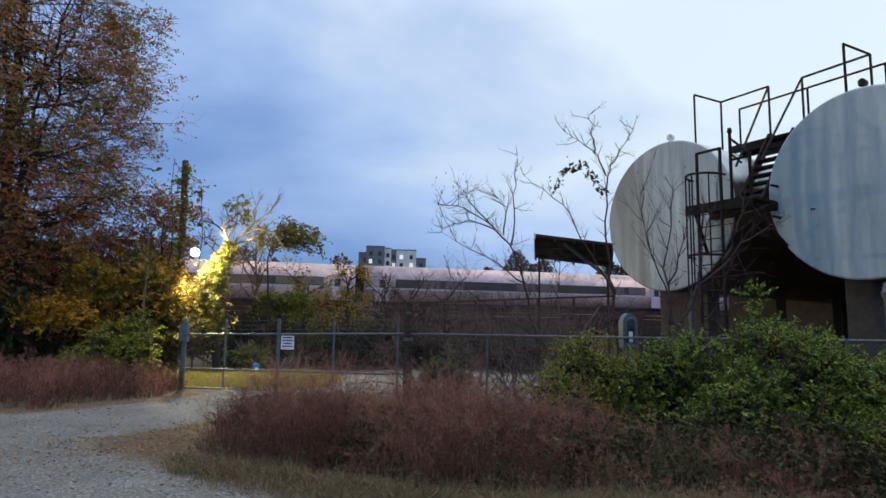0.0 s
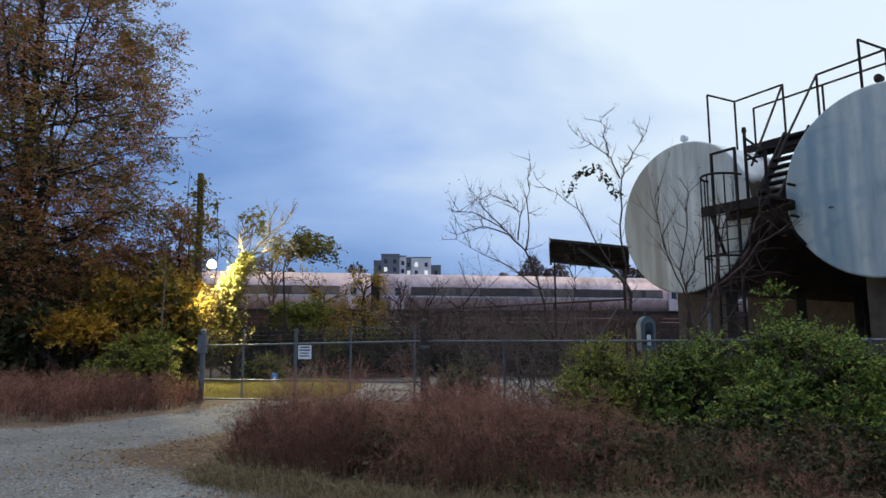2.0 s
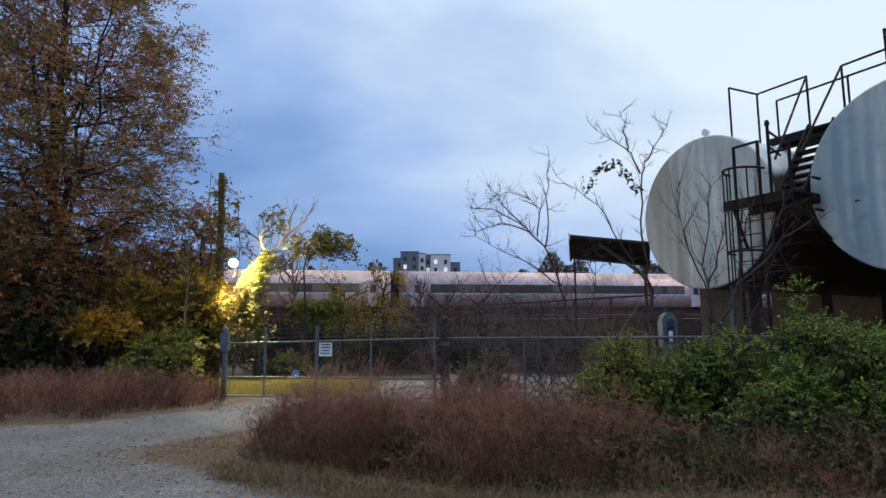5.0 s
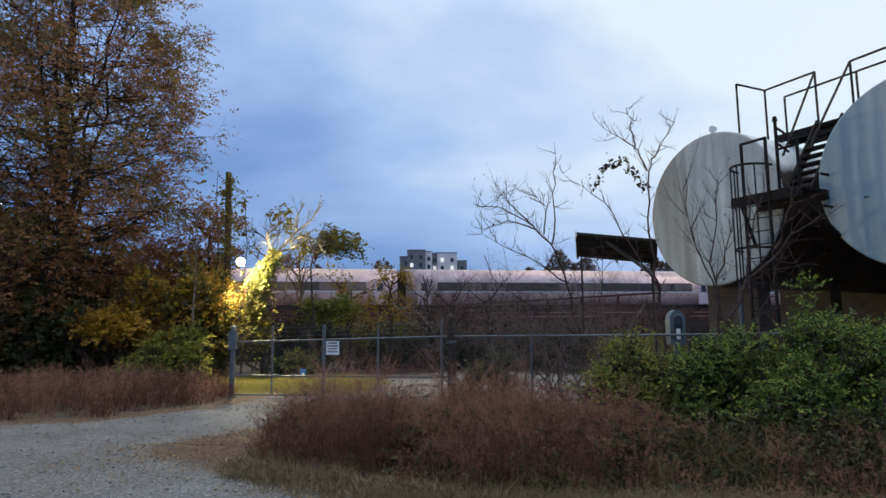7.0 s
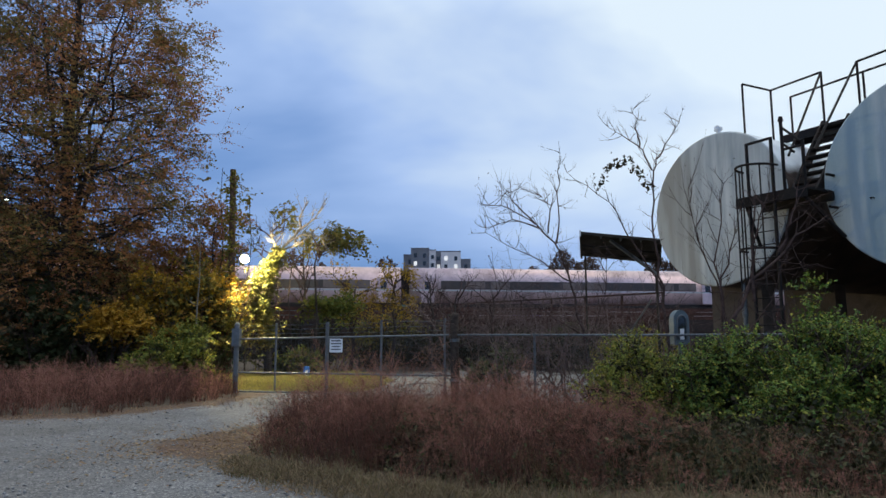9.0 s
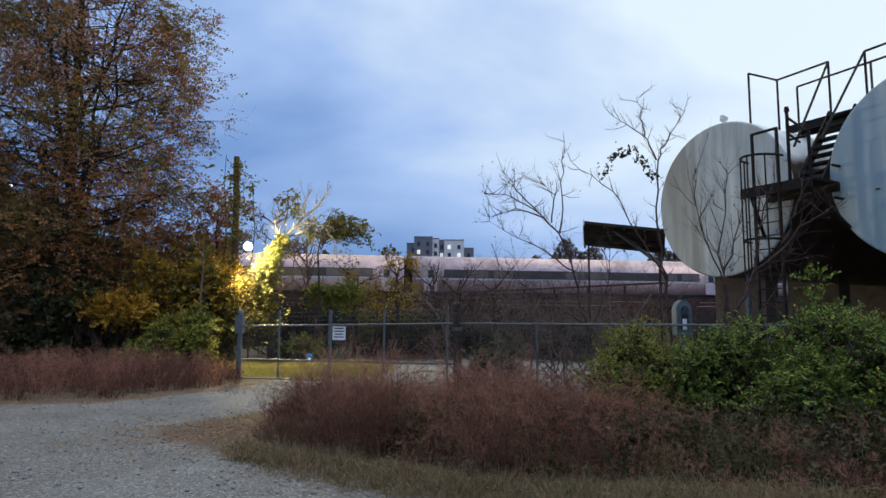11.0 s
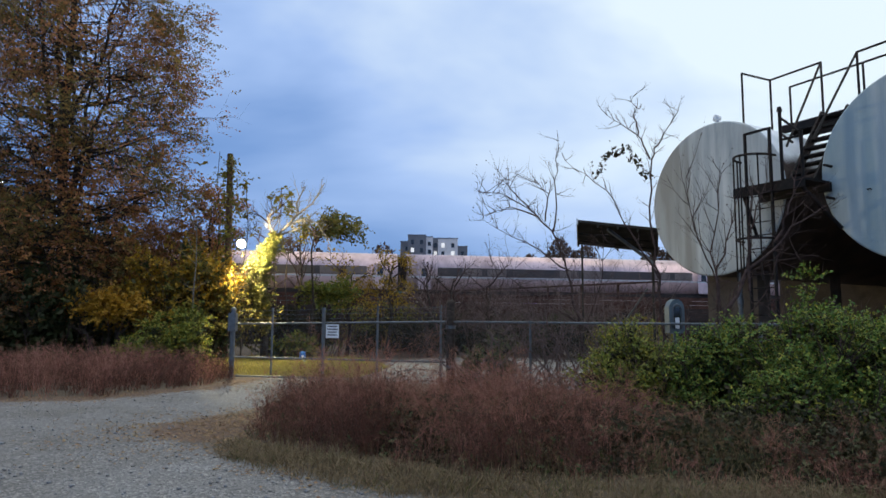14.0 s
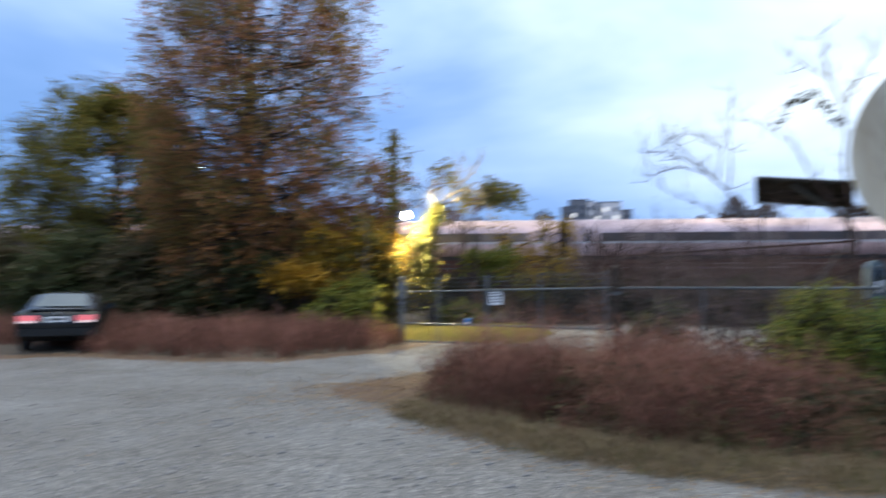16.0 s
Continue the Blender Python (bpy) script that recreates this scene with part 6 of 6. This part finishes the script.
def low_shade_growth(poly, n, top, size, seed, material, label):
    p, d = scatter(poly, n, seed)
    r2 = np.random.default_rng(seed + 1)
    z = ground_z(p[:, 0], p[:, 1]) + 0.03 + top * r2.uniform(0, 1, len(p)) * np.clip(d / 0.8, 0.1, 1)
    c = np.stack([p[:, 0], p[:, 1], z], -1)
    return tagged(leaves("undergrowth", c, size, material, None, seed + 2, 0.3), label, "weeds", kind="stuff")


# leaves coloured near black to paint shade low among the stems
low_shade_growth([(-2.6, 9.0), (-2.8, 11), (0.5, 11.2), (3, 9.8), (5, 8.4), (8.5, 7.2), (8.5, 5.9), (4.5, 6.3), (1.7, 7.0), (-0.2, 7.3), (-1.6, 8.1)], 52000, 0.46, 0.075, 171, leaf_dark, "near-black low leaves painting the shade under the dry weeds")
low_shade_growth([(2.0, 8.4), (3, 9.8), (5, 8.6), (8.5, 7.4), (8.5, 5.9), (4.5, 6.3)], 16000, 0.7, 0.07, 174, leaf_dark, "near-black low growth painting the shade before the bushes")
LEFT = [(-6.9, 18.6), (-7.0, 15.9), (-8.2, 13.5), (-10.2, 12.8), (-13.2, 12.8), (-15, 14.2), (-22, 12.4), (-30, 10.2), (-30, 14.5), (-22, 17.5), (-14, 19.5), (-8, 19.8)]
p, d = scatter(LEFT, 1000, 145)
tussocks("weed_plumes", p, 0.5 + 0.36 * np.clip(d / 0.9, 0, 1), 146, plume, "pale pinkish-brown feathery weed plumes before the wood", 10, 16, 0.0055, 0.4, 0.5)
p, d = scatter(LEFT, 2600, 135)
tussocks("weeds", p, 0.42 + 0.34 * np.clip(d / 0.9, 0, 1), 136, weed_red, "dense reddish-brown dry weeds before the wood", 12, 9, 0.006, 0.45, 0.2)
RING = [(-3.3, 8.1), (-3.3, 8.8), (-1.6, 7.7), (0, 7.0), (2, 6.8), (6, 6.2), (9, 5.8), (9, 4.9), (5, 5.3), (1.7, 5.9), (-0.4, 6.1), (-2.2, 7.0)]
p, d = scatter(RING, 3200, 137)
tussocks("verge_grass", p, 0.13 + 0.26 * np.clip(d / 0.5, 0, 1), 138, verge_straw, "bent straw-coloured grass along the gravel", 14, 0, 0.0045, 1.0)
p, d = scatter(RING, 1300, 139, lambda x, y, r: rough_noise(x, y, 2.2) > 0.0)
tussocks("verge_grass", p, 0.08 + 0.15 * np.clip(d / 0.5, 0, 1), 140, grass_green, "short green grass along the gravel", 12, 0, 0.0035, 0.8)
LAWN = [(-10, 19.5), (-7, 19.6), (-3.6, 19.0), (-3.4, 24), (-5, 28), (-10, 29), (-11, 24)]
p, d = scatter(LAWN, 3600, 141)
tussocks("yard_grass", p, 0.11 + 0.2 * np.clip(d / 1.0, 0, 1) * (0.8 + 0.6 * rough_noise(p[:, 0], p[:, 1], 2.0)), 142, lawn_grass, "yard grass with the flood light's yellow painted into its colour", 12, 0, 0.009, 0.7)


def leaf_litter():
    rng = np.random.default_rng(151)
    p = rng.uniform((-26, 4.5), (9, 18), (170000, 2))
    d = inside_distance(p[:, 0], p[:, 1], LOT)
    patch = np.exp(-(((p[:, 0] + 4.3) / 1.2) ** 2 + ((p[:, 1] - 9.9) / 1.4) ** 2))
    chance = np.exp(-(np.abs(d + 0.15) / 0.45) ** 1.3) * 0.7 + 1.3 * patch + 0.0015
    p = p[rng.uniform(size=len(p)) < chance * (0.45 + 0.55 * (rough_noise(p[:, 0], p[:, 1], 1.7) > -0.25))]
    c = np.stack([p[:, 0], p[:, 1], ground_z(p[:, 0], p[:, 1]) + 0.012], -1)
    return tagged(leaves("leaf_litter", c, 0.05, litter, None, 152, 0.9), "brown fallen leaves strewn along the gravel's edge", "leaves", kind="stuff")


leaf_litter()


def loose_stones():
    rng = np.random.default_rng(161)
    n = 4200
    r = 3.5 + 16 * rng.uniform(0, 1, n) ** 1.6
    a = np.radians(rng.uniform(70, 165, n))
    p = np.stack([r * np.cos(a), r * np.sin(a)], -1)
    p = p[inside_distance(p[:, 0], p[:, 1], LOT) > 0.1]
    n = len(p)
    s = 0.012 + 0.022 * rng.uniform(0, 1, n) ** 3
    octa = np.array([(1, 0, 0), (-1, 0, 0), (0, 1, 0), (0, -1, 0), (0, 0, 1), (0, 0, -1)], float)
    tri = np.array([(0, 2, 4), (2, 1, 4), (1, 3, 4), (3, 0, 4), (2, 0, 5), (1, 2, 5), (3, 1, 5), (0, 3, 5)])
    jig = octa[None] * rng.uniform(0.6, 1.3, (n, 6, 1)) * np.array([1, 1, 0.7])
    c = np.stack([p[:, 0], p[:, 1], ground_z(p[:, 0], p[:, 1]) + s * 0.3], -1)
    v = (c[:, None] + jig * s[:, None, None]).reshape(-1, 3)
    f = (tri[None] + 6 * np.arange(n)[:, None, None]).reshape(-1, 3)
    return tagged(raw_mesh("loose_stones", v, f, stone_mix), "loose pale stones scattered over the gravel", "gravel", kind="stuff")


loose_stones()


# ---- parked car ----
def parked_car():
    car = thing("car", (-15.78, 14.7, 0.0), 40.0, "black four-door saloon car parked with its back to the lot", "car")
    # the car points along +y of its own frame; its back is at y = -2.3
    half = 0.90
    side = [(-2.28, 0.45), (-2.34, 0.62), (-2.32, 0.95), (-2.22, 1.06), (-1.62, 1.10), (-0.95, 1.46), (-0.4, 1.52), (0.35, 1.50), (1.15, 1.06), (2.05, 0.92), (2.32, 0.74), (2.34, 0.45), (2.2, 0.28), (-2.15, 0.28)]
    bm = bmesh.new()
    rows = []
    def inset(z, k):
        cabin = max(0.0, (z - 1.04) / 0.46)
        return half * k * (1 - 0.27 * min(1, cabin)) * (0.97 if z < 0.5 else 1.0)
    cols = (-1.0, -0.93, -0.5, 0.0, 0.5, 0.93, 1.0)
    for k in cols:
        rows.append([bm.verts.new((inset(z, k), y * (1 - 0.05 * abs(k) ** 4), z - (0.05 * abs(k) ** 6 if z > 0.9 else 0))) for y, z in side])
    m = len(side)
    for r0, r1 in zip(rows, rows[1:]):
        for i in range(m):
            bm.faces.new((r0[i], r0[(i + 1) % m], r1[(i + 1) % m], r1[i]))
    bm.faces.new(rows[0][::-1])
    bm.faces.new(rows[-1])
    bmesh.ops.recalc_face_normals(bm, faces=bm.faces)
    body = part("body", bm, car_paint, car)
    for q in body.data.polygons:
        q.use_smooth = True
    part("rear_window", Buf().add([(-0.62, -1.58, 1.135), (0.62, -1.58, 1.135), (0.50, -1.0, 1.445), (-0.50, -1.0, 1.445), (-0.62, -1.60, 1.145), (0.62, -1.60, 1.145), (0.50, -1.02, 1.455), (-0.50, -1.02, 1.455)], [(3, 2, 1, 0), (4, 5, 6, 7), (0, 1, 5, 4), (1, 2, 6, 5), (2, 3, 7, 6), (3, 0, 4, 7)]), car_glass, car, "rear window mirroring the sky")
    for sx in (-1, 1):
        t = part("tail_light", Buf().box((sx * 0.64 - 0.22, -2.36, 0.80), (sx * 0.64 + 0.22, -2.27, 0.93)), tail_red, car, "red tail light")
        part("reversing_lens", Buf().box((sx * 0.64 - 0.2, -2.368, 0.745), (sx * 0.64 + 0.2, -2.28, 0.795)), tail_clear, t)
        part("mirror", Buf().box((sx * 0.98 - 0.09, 0.65, 1.02), (sx * 0.98 + 0.09, 0.78, 1.16)), car_paint, car)
        part("side_window", Buf().add([(sx * 0.80, -1.2, 1.12), (sx * 0.80, 0.75, 1.12), (sx * 0.70, 0.3, 1.42), (sx * 0.70, -0.8, 1.42), (sx * 0.83, -1.2, 1.12), (sx * 0.83, 0.75, 1.12), (sx * 0.73, 0.3, 1.42), (sx * 0.73, -0.8, 1.42)], [(0, 1, 2, 3), (7, 6, 5, 4), (0, 4, 5, 1), (1, 5, 6, 2), (2, 6, 7, 3), (3, 7, 4, 0)]), window_dark, car)
    part("number_plate", Buf().box((-0.26, -2.352, 0.76), (0.26, -2.33, 0.90)), sign_white, car, "white plate with dark bars")
    part("plate_bar", Buf().box((-0.18, -2.357, 0.80), (0.18, -2.3525, 0.86)), ink, car)
    part("bumper", Buf().box((-0.86, -2.39, 0.42), (0.86, -2.25, 0.60)), car_paint, car)
    part("spoiler_lip", Buf().box((-0.66, -2.26, 1.045), (0.66, -2.1, 1.085)), car_paint, car)
    part("badge", Buf().tube([(0, -2.335, 0.98), (0, -2.35, 0.98)], 0.045, 12), rim_metal, car)
    for x in (-0.80, 0.80):
        for y in (-1.42, 1.38):
            ty = part("wheel", Buf().tube([(x - 0.105, y, 0.32), (x - 0.08, y, 0.32), (x + 0.08, y, 0.32), (x + 0.105, y, 0.32)], [0.29, 0.325, 0.325, 0.29], 24), tyre_rubber, car)
            sx = 1 if x > 0 else -1
            part("rim", Buf().tube([(x + sx * 0.09, y, 0.32), (x + sx * 0.112, y, 0.32)], 0.2, 16), rim_metal, ty)


parked_car()


def yard_box():
    ob = thing("barrel", (-7.0, 25.3, -0.09), 0, "small blue and white plastic drum on the grass", "barrel")
    part("drum", Buf().tube([(0, 0, 0), (0, 0, 0.03), (0, 0, 0.25), (0, 0, 0.46), (0, 0, 0.5)], [0.11, 0.12, 0.125, 0.12, 0.10], 18), blue_plastic, ob)
    part("label", Buf().box((0.0, -0.14, 0.18), (0.09, -0.122, 0.36)), sign_white, ob, "white label")


yard_box()


def leaning_pole():
    ob = thing("leaning_pole", (2.65, 15.3, 0), 0, "pale bare pole leaning in the brushwood", "pole")
    part("shaft", Buf().tube([(-0.55, 0.12, -0.1), (0.1, 0.0, 0.98), (0.9, -0.7, 2.35)], [0.032, 0.03, 0.022], 8), pale_bark, ob)


leaning_pole()
